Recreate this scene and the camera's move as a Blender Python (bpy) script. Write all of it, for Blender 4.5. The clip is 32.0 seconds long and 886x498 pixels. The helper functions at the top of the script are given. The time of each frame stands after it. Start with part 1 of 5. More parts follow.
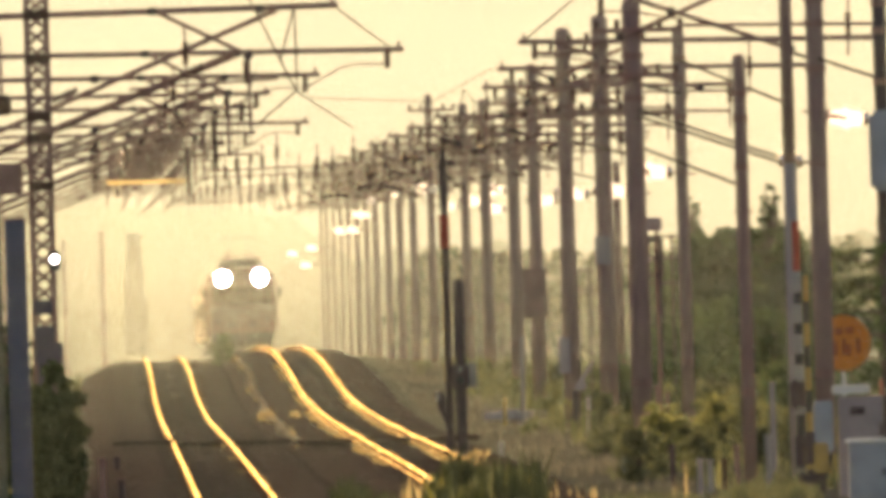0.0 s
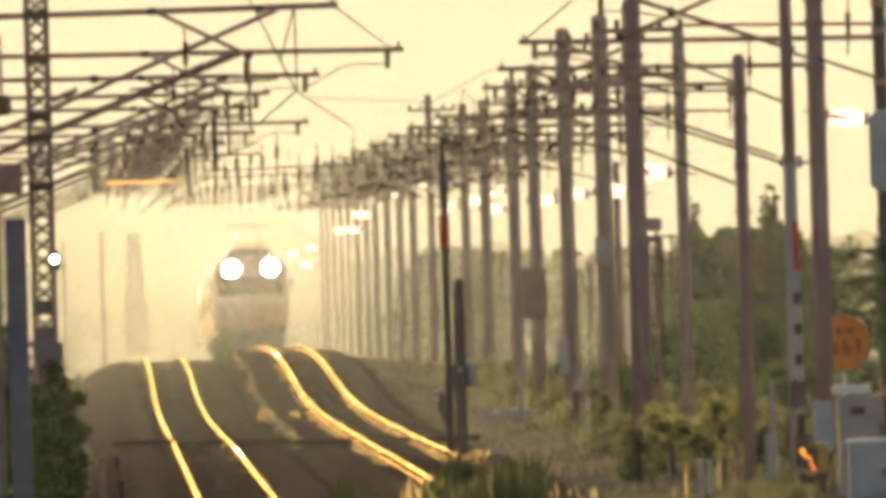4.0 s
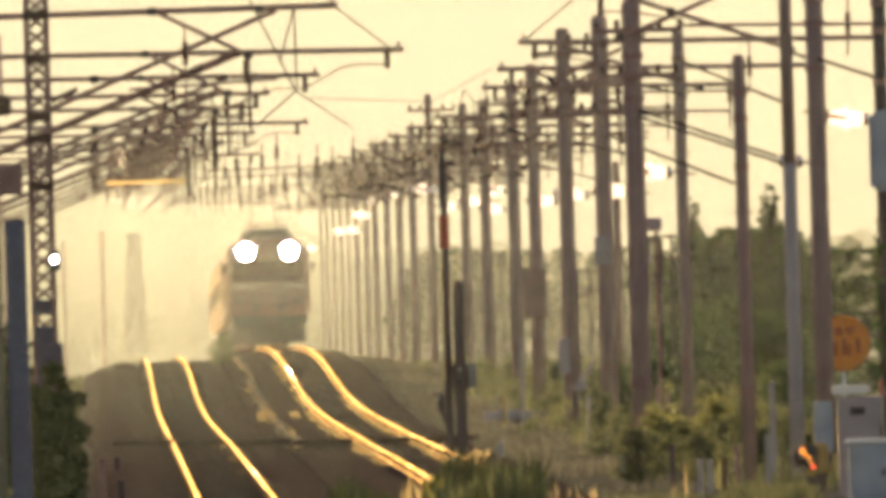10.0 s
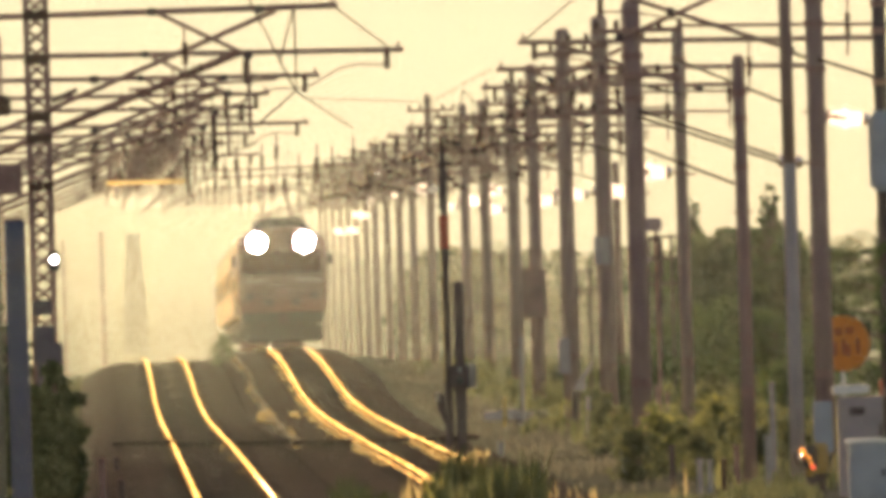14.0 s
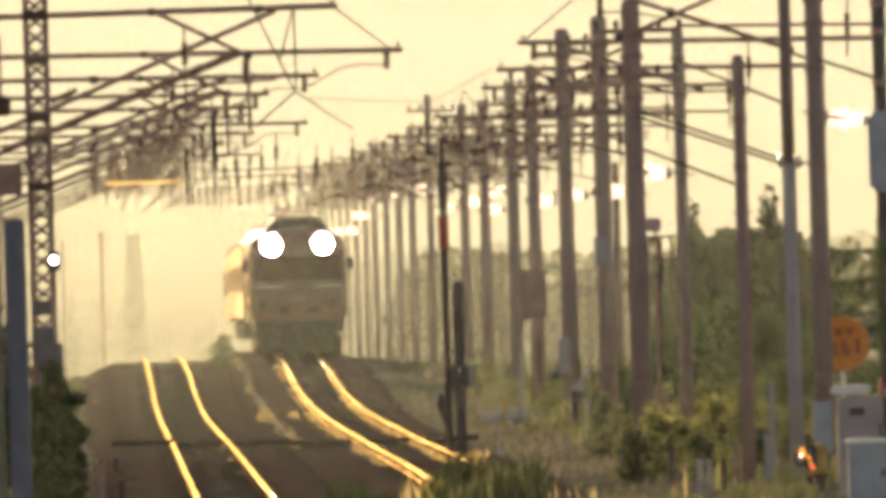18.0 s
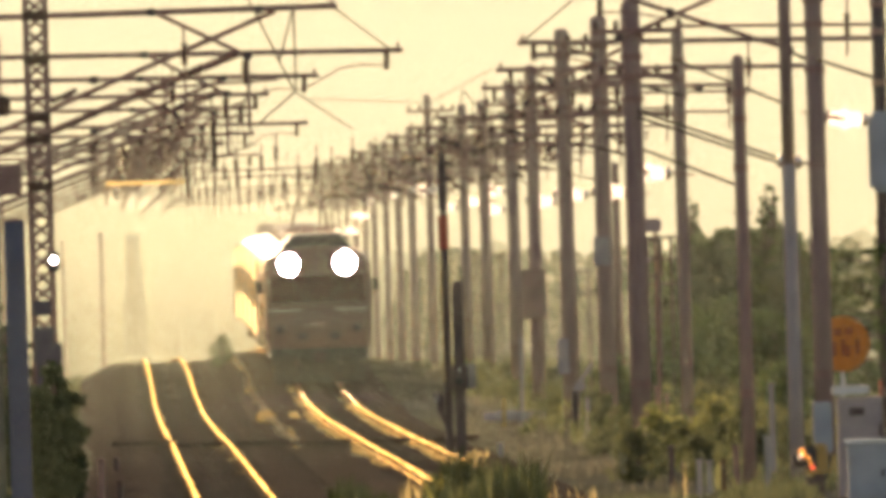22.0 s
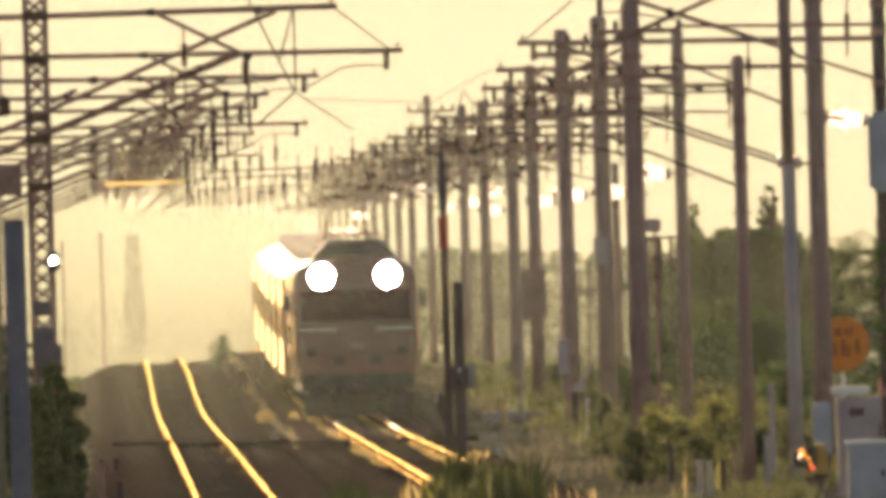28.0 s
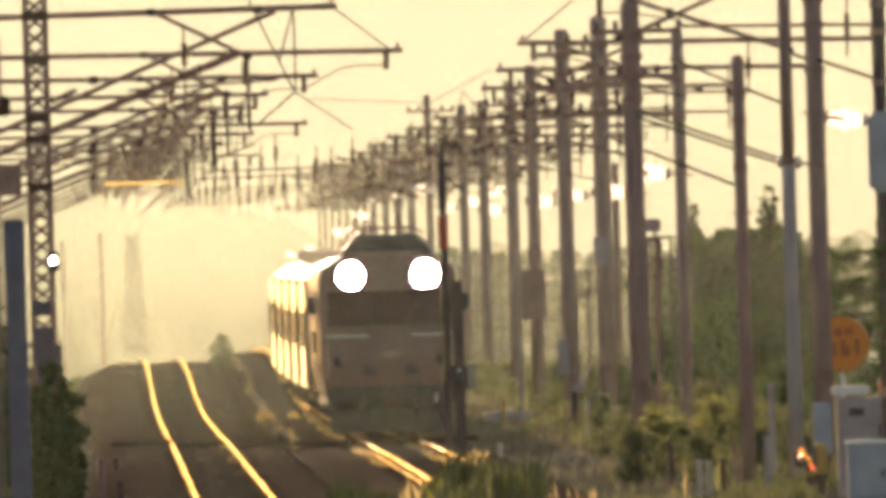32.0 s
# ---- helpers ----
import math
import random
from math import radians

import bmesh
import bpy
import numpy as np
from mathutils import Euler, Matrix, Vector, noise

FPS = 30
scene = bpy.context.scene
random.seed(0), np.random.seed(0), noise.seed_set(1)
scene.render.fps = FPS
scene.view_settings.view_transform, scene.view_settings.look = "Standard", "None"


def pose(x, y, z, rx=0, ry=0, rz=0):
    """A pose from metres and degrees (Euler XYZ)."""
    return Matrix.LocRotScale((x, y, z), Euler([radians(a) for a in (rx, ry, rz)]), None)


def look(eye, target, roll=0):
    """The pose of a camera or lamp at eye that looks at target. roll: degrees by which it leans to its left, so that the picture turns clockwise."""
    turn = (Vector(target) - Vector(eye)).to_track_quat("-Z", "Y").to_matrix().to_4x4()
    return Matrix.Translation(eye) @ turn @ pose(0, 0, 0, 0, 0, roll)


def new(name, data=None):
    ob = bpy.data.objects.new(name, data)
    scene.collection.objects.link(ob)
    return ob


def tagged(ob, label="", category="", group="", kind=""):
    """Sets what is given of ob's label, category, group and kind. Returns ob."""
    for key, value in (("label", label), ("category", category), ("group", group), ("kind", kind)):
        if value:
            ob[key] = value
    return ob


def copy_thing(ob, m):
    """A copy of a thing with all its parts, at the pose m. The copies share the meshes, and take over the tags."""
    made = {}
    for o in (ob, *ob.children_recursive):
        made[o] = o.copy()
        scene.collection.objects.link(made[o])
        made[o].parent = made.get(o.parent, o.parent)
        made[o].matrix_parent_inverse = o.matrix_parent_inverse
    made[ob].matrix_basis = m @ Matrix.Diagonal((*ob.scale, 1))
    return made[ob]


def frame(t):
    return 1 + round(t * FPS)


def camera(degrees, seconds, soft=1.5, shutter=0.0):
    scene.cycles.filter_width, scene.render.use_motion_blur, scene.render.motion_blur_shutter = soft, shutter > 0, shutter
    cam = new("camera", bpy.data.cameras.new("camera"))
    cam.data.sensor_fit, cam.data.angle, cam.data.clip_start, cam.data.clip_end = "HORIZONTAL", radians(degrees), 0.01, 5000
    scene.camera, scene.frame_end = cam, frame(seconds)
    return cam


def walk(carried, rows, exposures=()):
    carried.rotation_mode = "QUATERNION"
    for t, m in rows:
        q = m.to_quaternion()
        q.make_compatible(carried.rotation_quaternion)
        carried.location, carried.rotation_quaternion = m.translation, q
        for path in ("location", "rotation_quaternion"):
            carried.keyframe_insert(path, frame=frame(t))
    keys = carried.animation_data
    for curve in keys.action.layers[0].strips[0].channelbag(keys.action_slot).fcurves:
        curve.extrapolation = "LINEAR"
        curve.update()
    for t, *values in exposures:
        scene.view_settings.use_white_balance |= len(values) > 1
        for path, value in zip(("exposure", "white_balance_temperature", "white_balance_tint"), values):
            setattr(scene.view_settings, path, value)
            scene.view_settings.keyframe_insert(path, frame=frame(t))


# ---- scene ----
# ---------------------------------------------------------------- camera and path
EYE = 3.8  # the camera stands 3.8 m above the rails, on +y, about 300 m before the level crossing
FOV = 2.2459
cam = camera(FOV, 32.0, soft=5.6)
LEAN = 1.70


def aim(right, up):
    """A level look along +y, turned by small angles in thousandths of a degree."""
    a, b = radians(right / 1000), radians(up / 1000)
    return look((0, 0, EYE), (1000 * math.tan(a), 1000, EYE + 1000 * math.tan(b)), -LEAN)


walk(cam, [(0, aim(-1.0, -1.2)), (12, aim(-0.4, -0.6)), (18, aim(0.9, 0.2)), (25, aim(1.5, 1.2)), (32, aim(2.0, 1.4))],
     exposures=[(0, 0.64, 6950, 24), (32, 0.64, 6950, 24)])

# ---------------------------------------------------------------- world and sun
SUN_AZ, SUN_EL = -5.0, 7.0
world = bpy.data.worlds.new("evening_sky")
scene.world = world
world.use_nodes = True
wn = world.node_tree
sky = wn.nodes.new("ShaderNodeTexSky")
sky.sky_type, sky.sun_disc = "NISHITA", False
sky.sun_elevation, sky.sun_rotation = radians(SUN_EL), radians(SUN_AZ)
sky.air_density, sky.dust_density, sky.ozone_density = 1.0, 2.5, 1.0
wn.links.new(sky.outputs[0], wn.nodes["Background"].inputs[0])
wn.nodes["Background"].inputs[1].default_value = 0.15

sun_data = bpy.data.lights.new("sun", "SUN")
sun_data.energy, sun_data.angle, sun_data.color = 4.5, radians(0.53), (1.0, 0.80, 0.50)
sun = new("sun", sun_data)
toward = Vector((math.sin(radians(SUN_AZ)) * math.cos(radians(SUN_EL)), math.cos(radians(SUN_AZ)) * math.cos(radians(SUN_EL)), math.sin(radians(SUN_EL))))
sun.matrix_world = look(toward * 900, (0, 0, 0))


# ---------------------------------------------------------------- materials
def mat(name, c1, c2=None, rough=0.7, metal=0.0, scale=6.0, bump=0.15, fine=60.0, stretch=(1, 1, 1), spec=0.5, coat=0.0, vary=0.0):
    """A surface with two scales of variation: broad stains and fine grain."""
    m = bpy.data.materials.new(name)
    m.use_nodes = True
    n, l = m.node_tree.nodes, m.node_tree.links
    b = n["Principled BSDF"]
    b.inputs["Metallic"].default_value, b.inputs["Specular IOR Level"].default_value = metal, spec
    b.inputs["Coat Weight"].default_value = coat
    c2 = c2 or tuple(v * 0.72 for v in c1)
    co, mp = n.new("ShaderNodeTexCoord"), n.new("ShaderNodeMapping")
    mp.inputs["Scale"].default_value = stretch
    l.new(co.outputs["Object"], mp.inputs[0])
    big, small = n.new("ShaderNodeTexNoise"), n.new("ShaderNodeTexNoise")
    big.inputs["Scale"].default_value, big.inputs["Detail"].default_value = scale, 5
    small.inputs["Scale"].default_value, small.inputs["Detail"].default_value = fine, 3
    l.new(mp.outputs[0], big.inputs[0])
    l.new(mp.outputs[0], small.inputs[0])
    mix = n.new("ShaderNodeMix")
    mix.data_type = "RGBA"
    ramp = n.new("ShaderNodeValToRGB")
    ramp.color_ramp.elements[0].position, ramp.color_ramp.elements[1].position = 0.35, 0.68
    l.new(big.outputs[0], ramp.inputs[0])
    l.new(ramp.outputs[0], mix.inputs[0])
    mix.inputs[6].default_value, mix.inputs[7].default_value = (*c1, 1), (*c2, 1)
    hsv = n.new("ShaderNodeHueSaturation")
    l.new(mix.outputs[2], hsv.inputs["Color"])
    add = n.new("ShaderNodeMath")
    add.operation = "MULTIPLY_ADD"
    l.new(small.outputs[0], add.inputs[0])
    add.inputs[1].default_value, add.inputs[2].default_value = 0.5, 0.75
    if vary:
        info, more = n.new("ShaderNodeObjectInfo"), n.new("ShaderNodeMath")
        more.operation = "MULTIPLY_ADD"
        l.new(info.outputs["Random"], more.inputs[0])
        more.inputs[1].default_value = vary
        l.new(add.outputs[0], more.inputs[2])
        add = more
    l.new(add.outputs[0], hsv.inputs["Value"])
    l.new(hsv.outputs[0], b.inputs["Base Color"])
    rr = n.new("ShaderNodeMapRange")
    rr.inputs["To Min"].default_value, rr.inputs["To Max"].default_value = max(0.03, rough - 0.12), min(1, rough + 0.1)
    l.new(big.outputs[0], rr.inputs[0])
    l.new(rr.outputs[0], b.inputs["Roughness"])
    if bump:
        bp = n.new("ShaderNodeBump")
        bp.inputs["Strength"].default_value, bp.inputs["Distance"].default_value = bump, 0.02
        l.new(small.outputs[0], bp.inputs["Height"])
        l.new(bp.outputs[0], b.inputs["Normal"])
    return m


def leaf_mat(name, c1, c2, through_light=0.45, gloss=0.1):
    """Thin leaves: part of the light passes through them; the shade differs from leaf to leaf."""
    m = bpy.data.materials.new(name)
    m.use_nodes = True
    n, l = m.node_tree.nodes, m.node_tree.links
    n.remove(n["Principled BSDF"])
    geo, mix = n.new("ShaderNodeNewGeometry"), n.new("ShaderNodeMix")
    mix.data_type = "RGBA"
    l.new(geo.outputs["Random Per Island"], mix.inputs[0])
    mix.inputs[6].default_value, mix.inputs[7].default_value = (*c1, 1), (*c2, 1)
    d, t, g = n.new("ShaderNodeBsdfDiffuse"), n.new("ShaderNodeBsdfTranslucent"), n.new("ShaderNodeBsdfGlossy")
    g.inputs["Roughness"].default_value = 0.5
    s1, s2 = n.new("ShaderNodeMixShader"), n.new("ShaderNodeMixShader")
    s1.inputs[0].default_value, s2.inputs[0].default_value = through_light, gloss * 0.3
    for sh in (d, t):
        l.new(mix.outputs[2], sh.inputs[0])
    l.new(d.outputs[0], s1.inputs[1])
    l.new(t.outputs[0], s1.inputs[2])
    l.new(s1.outputs[0], s2.inputs[1])
    l.new(g.outputs[0], s2.inputs[2])
    l.new(s2.outputs[0], n["Material Output"].inputs[0])
    return m


def glow(name, colour, strength):
    m = bpy.data.materials.new(name)
    m.use_nodes = True
    b = m.node_tree.nodes["Principled BSDF"]
    b.inputs["Base Color"].default_value = (*colour, 1)
    b.inputs["Emission Color"].default_value, b.inputs["Emission Strength"].default_value = (*colour, 1), strength
    return m


CONCRETE = mat("weathered_concrete", (0.33, 0.204, 0.182), (0.24, 0.147, 0.131), 0.85, scale=1.5, fine=40, bump=0.2, vary=0.25)
PALE_CONCRETE = mat("pale_grey_surface", (0.43, 0.35, 0.34), (0.34, 0.28, 0.27), 0.7, scale=2, fine=50)
STEEL = mat("tarnished_galvanised_steel", (0.36, 0.19, 0.162), (0.24, 0.126, 0.108), 0.85, 0.0, scale=3, fine=50)
DARK_STEEL = mat("dark_painted_steel", (0.065, 0.036, 0.038), (0.10, 0.055, 0.055), 0.6, 0.0, scale=4, fine=60)
RUST = mat("rusty_iron", (0.16, 0.075, 0.045), (0.09, 0.05, 0.035), 0.85, 0.1, scale=8, fine=90)
BLUE_STEEL = mat("blue_grey_paint", (0.040, 0.066, 0.150), (0.032, 0.052, 0.12), 0.6, 0.0, scale=3, fine=40)
OLIVE_PAINT = mat("olive_grey_paint", (0.10, 0.11, 0.075), (0.075, 0.085, 0.06), 0.7, scale=3, fine=40)
GREY_PAINT = mat("grey_cabinet_paint", (0.36, 0.38, 0.43), (0.29, 0.31, 0.35), 0.55, scale=3, fine=40)
MAUVE_PAINT = mat("mauve_grey_paint", (0.40, 0.31, 0.32), (0.29, 0.24, 0.25), 0.6, scale=3, fine=40)
DARK_MAUVE = mat("dark_mauve_paint", (0.13, 0.10, 0.125), (0.10, 0.075, 0.095), 0.65, scale=3, fine=40)
WHITE_PAINT = mat("white_paint", (0.8, 0.78, 0.75), (0.68, 0.66, 0.62), 0.5, scale=5, fine=60)
BLACK_PAINT = mat("black_paint", (0.02, 0.02, 0.022), (0.035, 0.03, 0.03), 0.4, scale=5, fine=60)
YELLOW_PAINT = mat("dull_yellow_paint", (0.48, 0.30, 0.06), (0.36, 0.22, 0.045), 0.34, scale=5, fine=60, coat=0.4)
RED_PAINT = mat("red_paint", (0.6, 0.07, 0.03), (0.45, 0.05, 0.025), 0.45, scale=5, fine=60)
ORANGE_PAINT = mat("orange_sign_paint", (0.8, 0.235, 0.012), (0.7, 0.19, 0.01), 0.6, scale=8, fine=60)
AMBER_PAINT = mat("amber_stain_paint", (0.5, 0.10, 0.01), None, 0.6)
PORCELAIN = mat("white_porcelain", (0.8, 0.78, 0.74), (0.7, 0.66, 0.6), 0.22, scale=10, fine=80, bump=0.05, coat=0.8)
BROWN_PORCELAIN = mat("brown_porcelain", (0.14, 0.07, 0.05), (0.1, 0.05, 0.04), 0.25, scale=10, fine=80, bump=0.05, coat=0.5)
BRIGHT_METAL = mat("polished_fitting_metal", (0.85, 0.8, 0.74), (0.75, 0.7, 0.64), 0.2, 1.0, scale=10, fine=80, bump=0.05)
# Near-white translucency in place of sun glints on the insulators.
GLINT_GLASS = leaf_mat("glint_glaze", (1.0, 0.97, 0.97), (1.0, 0.96, 0.95), 0.92, 0.2)
# Lid colour brightened to stand for glinting back light.
LID = mat("backlit_trough_lid", (0.48, 0.38, 0.24), (0.22, 0.16, 0.11), 1.0, scale=0.8, fine=20, spec=0.0)
# Gold translucent tone that stands in for a sunlit bar.
GLINT_SHEET = leaf_mat("gold_glint_sheet", (0.62, 0.48, 0.2), (0.55, 0.42, 0.18), 0.85, 0.2)
# White paint with shade put into its colour, as a greyer copy.
DULL_WHITE = mat("shaded_white_paint", (0.42, 0.37, 0.33), (0.34, 0.30, 0.26), 0.7, scale=5, fine=60)
WIRE = mat("tarnished_copper_wire", (0.10, 0.06, 0.045), (0.07, 0.05, 0.04), 1.0, 0.0, scale=4, spec=0.0)
RAIL_SIDE = mat("rusty_rail_side", (0.13, 0.07, 0.045), (0.085, 0.05, 0.035), 1.0, scale=6, fine=60, spec=0.0)


def polished_head(name, c1, c2, rough):
    """Rail head worn bright by wheels: a broad sheen with a mirror-like running band; the low sun's gold is put into
    the gloss colour, brighter and duller in stretches.
    """
    m = bpy.data.materials.new(name)
    m.use_nodes = True
    n, l = m.node_tree.nodes, m.node_tree.links
    n.remove(n["Principled BSDF"])
    co, mp, no, mix, g, band, both = (n.new("ShaderNode" + k) for k in ("TexCoord", "Mapping", "TexNoise", "Mix", "BsdfGlossy", "BsdfGlossy", "MixShader"))
    mp.inputs["Scale"].default_value = (9, 0.07, 1)
    no.inputs["Scale"].default_value, no.inputs["Detail"].default_value = 1.6, 6
    no.inputs["Roughness"].default_value = 0.65
    mix.data_type = "RGBA"
    mix.inputs[6].default_value, mix.inputs[7].default_value = (*c1, 1), (*c2, 1)
    ramp = n.new("ShaderNodeValToRGB")
    ramp.color_ramp.elements[0].position, ramp.color_ramp.elements[1].position = 0.38, 0.62
    l.new(co.outputs["Object"], mp.inputs[0])
    l.new(mp.outputs[0], no.inputs[0])
    l.new(no.outputs[0], ramp.inputs[0])
    l.new(ramp.outputs[0], mix.inputs[0])
    for k, r in ((g, rough), (band, 0.03)):
        l.new(mix.outputs[2], k.inputs[0])
        k.inputs["Roughness"].default_value = r
    both.inputs[0].default_value = 0.16
    l.new(g.outputs[0], both.inputs[1])
    l.new(band.outputs[0], both.inputs[2])
    l.new(both.outputs[0], n["Material Output"].inputs[0])
    return m


RAIL_TOP = polished_head("polished_rail_head", (0.90, 0.68, 0.30), (0.30, 0.20, 0.07), 0.38)
# Gold sheen put on the foot to widen the rail's glow.
RAIL_FOOT = polished_head("rail_foot_sheen", (0.10, 0.065, 0.025), (0.03, 0.02, 0.01), 0.45)
BALLAST = mat("brown_ballast", (0.098, 0.070, 0.052), (0.073, 0.054, 0.041), 1.0, scale=0.35, fine=14, bump=0.3, spec=0.0)
SLEEPER = mat("dusty_sleeper", (0.12, 0.085, 0.065), (0.09, 0.065, 0.05), 1.0, scale=2, spec=0.0)
EARTH = mat("dry_grassy_earth", (0.168, 0.145, 0.098), (0.112, 0.107, 0.064), 1.0, scale=0.12, fine=5, bump=0.5, spec=0.0)
PLANK = mat("crossing_plank", (0.085, 0.058, 0.043), (0.065, 0.045, 0.035), 1.0, scale=3, stretch=(1, 6, 1), spec=0.0)
BARK = mat("bark", (0.12, 0.09, 0.065), (0.08, 0.06, 0.045), 0.9, scale=5, fine=30, bump=0.5)
LEAF = leaf_mat("tree_leaf", (0.046, 0.084, 0.024), (0.086, 0.120, 0.036), 0.45)
FAR_LEAF = leaf_mat("far_tree_leaf", (0.05, 0.07, 0.03), (0.075, 0.09, 0.04), 0.15, 0.0)
# Darker and lighter copies of one grass: back light is in the colours.
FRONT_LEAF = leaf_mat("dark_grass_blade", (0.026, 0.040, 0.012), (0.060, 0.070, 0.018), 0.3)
LIT_LEAF = leaf_mat("sun_toned_blade", (0.12, 0.13, 0.025), (0.30, 0.26, 0.06), 0.6)
NEEDLE = leaf_mat("conifer_leaf", (0.06, 0.085, 0.03), (0.09, 0.11, 0.04), 0.45)
WEED = leaf_mat("weed_leaf", (0.075, 0.092, 0.036), (0.150, 0.153, 0.060), 0.6)
# Lighter copy of the weed leaf, with sunlight put into its colour.
SUNNY_LEAF = leaf_mat("sun_toned_weed_leaf", (0.12, 0.14, 0.04), (0.32, 0.31, 0.10), 0.6)
GRASS = leaf_mat("grass_blade", (0.066, 0.084, 0.038), (0.13, 0.132, 0.060), 0.55)
BROWN_GRASS = leaf_mat("brown_grass_blade", (0.12, 0.106, 0.07), (0.20, 0.175, 0.115), 0.4)
DRY_GRASS = leaf_mat("dry_grass_blade", (0.32, 0.24, 0.10), (0.6, 0.46, 0.2), 0.6)
# Maroon paint, reddened further for the headlights' pink flare.
LOCO_RED = mat("maroon_locomotive_paint", (0.185, 0.080, 0.062), (0.15, 0.072, 0.056), 0.45, scale=1.2, fine=30, bump=0.03, coat=0.3)
LOCO_ROOF = mat("dark_roof_paint", (0.10, 0.075, 0.075), (0.07, 0.055, 0.055), 0.6, scale=2, fine=30)
UNDERFRAME = mat("dusty_underframe", (0.085, 0.075, 0.06), (0.055, 0.05, 0.042), 0.8, scale=4, fine=40)
# Silver steel with the low sun's gold put into its base colour.
COACH_SILVER = mat("stainless_steel_sun_gold", (0.92, 0.82, 0.56), (0.84, 0.72, 0.46), 0.42, 0.85, scale=1.5, fine=40, bump=0.03, stretch=(1, 0.3, 3), coat=0.2)
COACH_SILVER.node_tree.nodes["Principled BSDF"].inputs["Coat Roughness"].default_value = 0.25
COACH_ROOF = mat("grey_coach_roof", (0.30, 0.27, 0.235), (0.22, 0.195, 0.175), 0.68, 0.0, scale=1.5, fine=40, spec=0.28)
GLASS_DARK = mat("dark_window_glass", (0.02, 0.018, 0.02), None, 0.1, scale=2, bump=0.0, spec=0.25)
# Red of the headlight flare is put into this dark glass.
WINDSCREEN = mat("windscreen_flare_red", (0.085, 0.028, 0.026), None, 0.25, scale=2, bump=0.0, spec=0.2)
COACH_GLASS = mat("coach_window_glass", (0.03, 0.027, 0.024), None, 0.12, scale=2, bump=0.0, spec=0.6)
HEADLIGHT = glow("lit_headlight_lens", (1.0, 0.80, 0.95), 600.0)
WHITE_LAMP = glow("lit_white_lamp", (1.0, 0.97, 0.95), 30.0)
# Two glows that stand in for sun glints on the barrier arm.
RED_GLINT = glow("red_glint_glow", (1.0, 0.12, 0.05), 1.2)
AMBER_GLINT = glow("amber_glint_glow", (1.0, 0.34, 0.04), 0.9)


# ---------------------------------------------------------------- mesh helpers
def finish(name, bm, material, smooth=False):
    me = bpy.data.meshes.new(name)
    bmesh.ops.recalc_face_normals(bm, faces=bm.faces)
    bm.to_mesh(me)
    bm.free()
    me.materials.append(material)
    if smooth:
        for p in me.polygons:
            p.use_smooth = True
    return me


def part(name, bm, material, parent, label="", smooth=False):
    ob = new(name, finish(name, bm, material, smooth))
    ob.parent = parent
    if label:
        tagged(ob, label)
    return ob


def thing(name, x, y, z, label, category, group="", kind=""):
    root = new(name)
    root.empty_display_size = 0.2
    root.location = (x, y, z)
    return tagged(root, label, category, group, kind)


def solo(name, bm, material, label, category, group="", kind="", smooth=False):
    return tagged(new(name, finish(name, bm, material, smooth)), label, category, group, kind)


def raw(name, verts, faces, material):
    me = bpy.data.meshes.new(name)
    me.from_pydata(verts, [], faces)
    me.materials.append(material)
    return new(name, me)


def tube(a, b, r, r2=None, seg=10, bm=None):
    bm = bm or bmesh.new()
    a, b = Vector(a), Vector(b)
    m = Matrix.Translation((a + b) / 2) @ (b - a).to_track_quat("Z", "Y").to_matrix().to_4x4()
    bmesh.ops.create_cone(bm, cap_ends=True, segments=seg, radius1=r, radius2=r if r2 is None else r2, depth=(b - a).length, matrix=m)
    return bm


def box(c, size, bm=None, rot=(0, 0, 0), bevel=0.0):
    bm = bm or bmesh.new()
    m = pose(*c, *rot) @ Matrix.Diagonal((*size, 1))
    made = bmesh.ops.create_cube(bm, size=1, matrix=m)
    if bevel:
        edges = list({e for v in made["verts"] for e in v.link_edges})
        bmesh.ops.bevel(bm, geom=edges, offset=bevel, segments=2, affect="EDGES")
    return bm


def lathe(profile, seg=14, m=None, bm=None):
    """A turned body from (radius, height) pairs."""
    bm = bm or bmesh.new()
    m = m or Matrix.Identity(4)
    rings = []
    for r, h in profile:
        rings.append([bm.verts.new(m @ Vector((r * math.cos(2 * math.pi * i / seg), r * math.sin(2 * math.pi * i / seg), h))) for i in range(seg)])
    for p, q in zip(rings, rings[1:]):
        for i in range(seg):
            bm.faces.new((p[i], p[(i + 1) % seg], q[(i + 1) % seg], q[i]))
    bm.faces.new(rings[0][::-1])
    bm.faces.new(rings[-1])
    return bm


def loft(sections):
    """A closed skin over sections, each a ring of points of the same count."""
    bm = bmesh.new()
    rings = [[bm.verts.new(p) for p in ring] for ring in sections]
    n = len(rings[0])
    for p, q in zip(rings, rings[1:]):
        for i in range(n):
            bm.faces.new((p[i], p[(i + 1) % n], q[(i + 1) % n], q[i]))
    bm.faces.new(rings[0][::-1])
    bm.faces.new(rings[-1])
    return bm


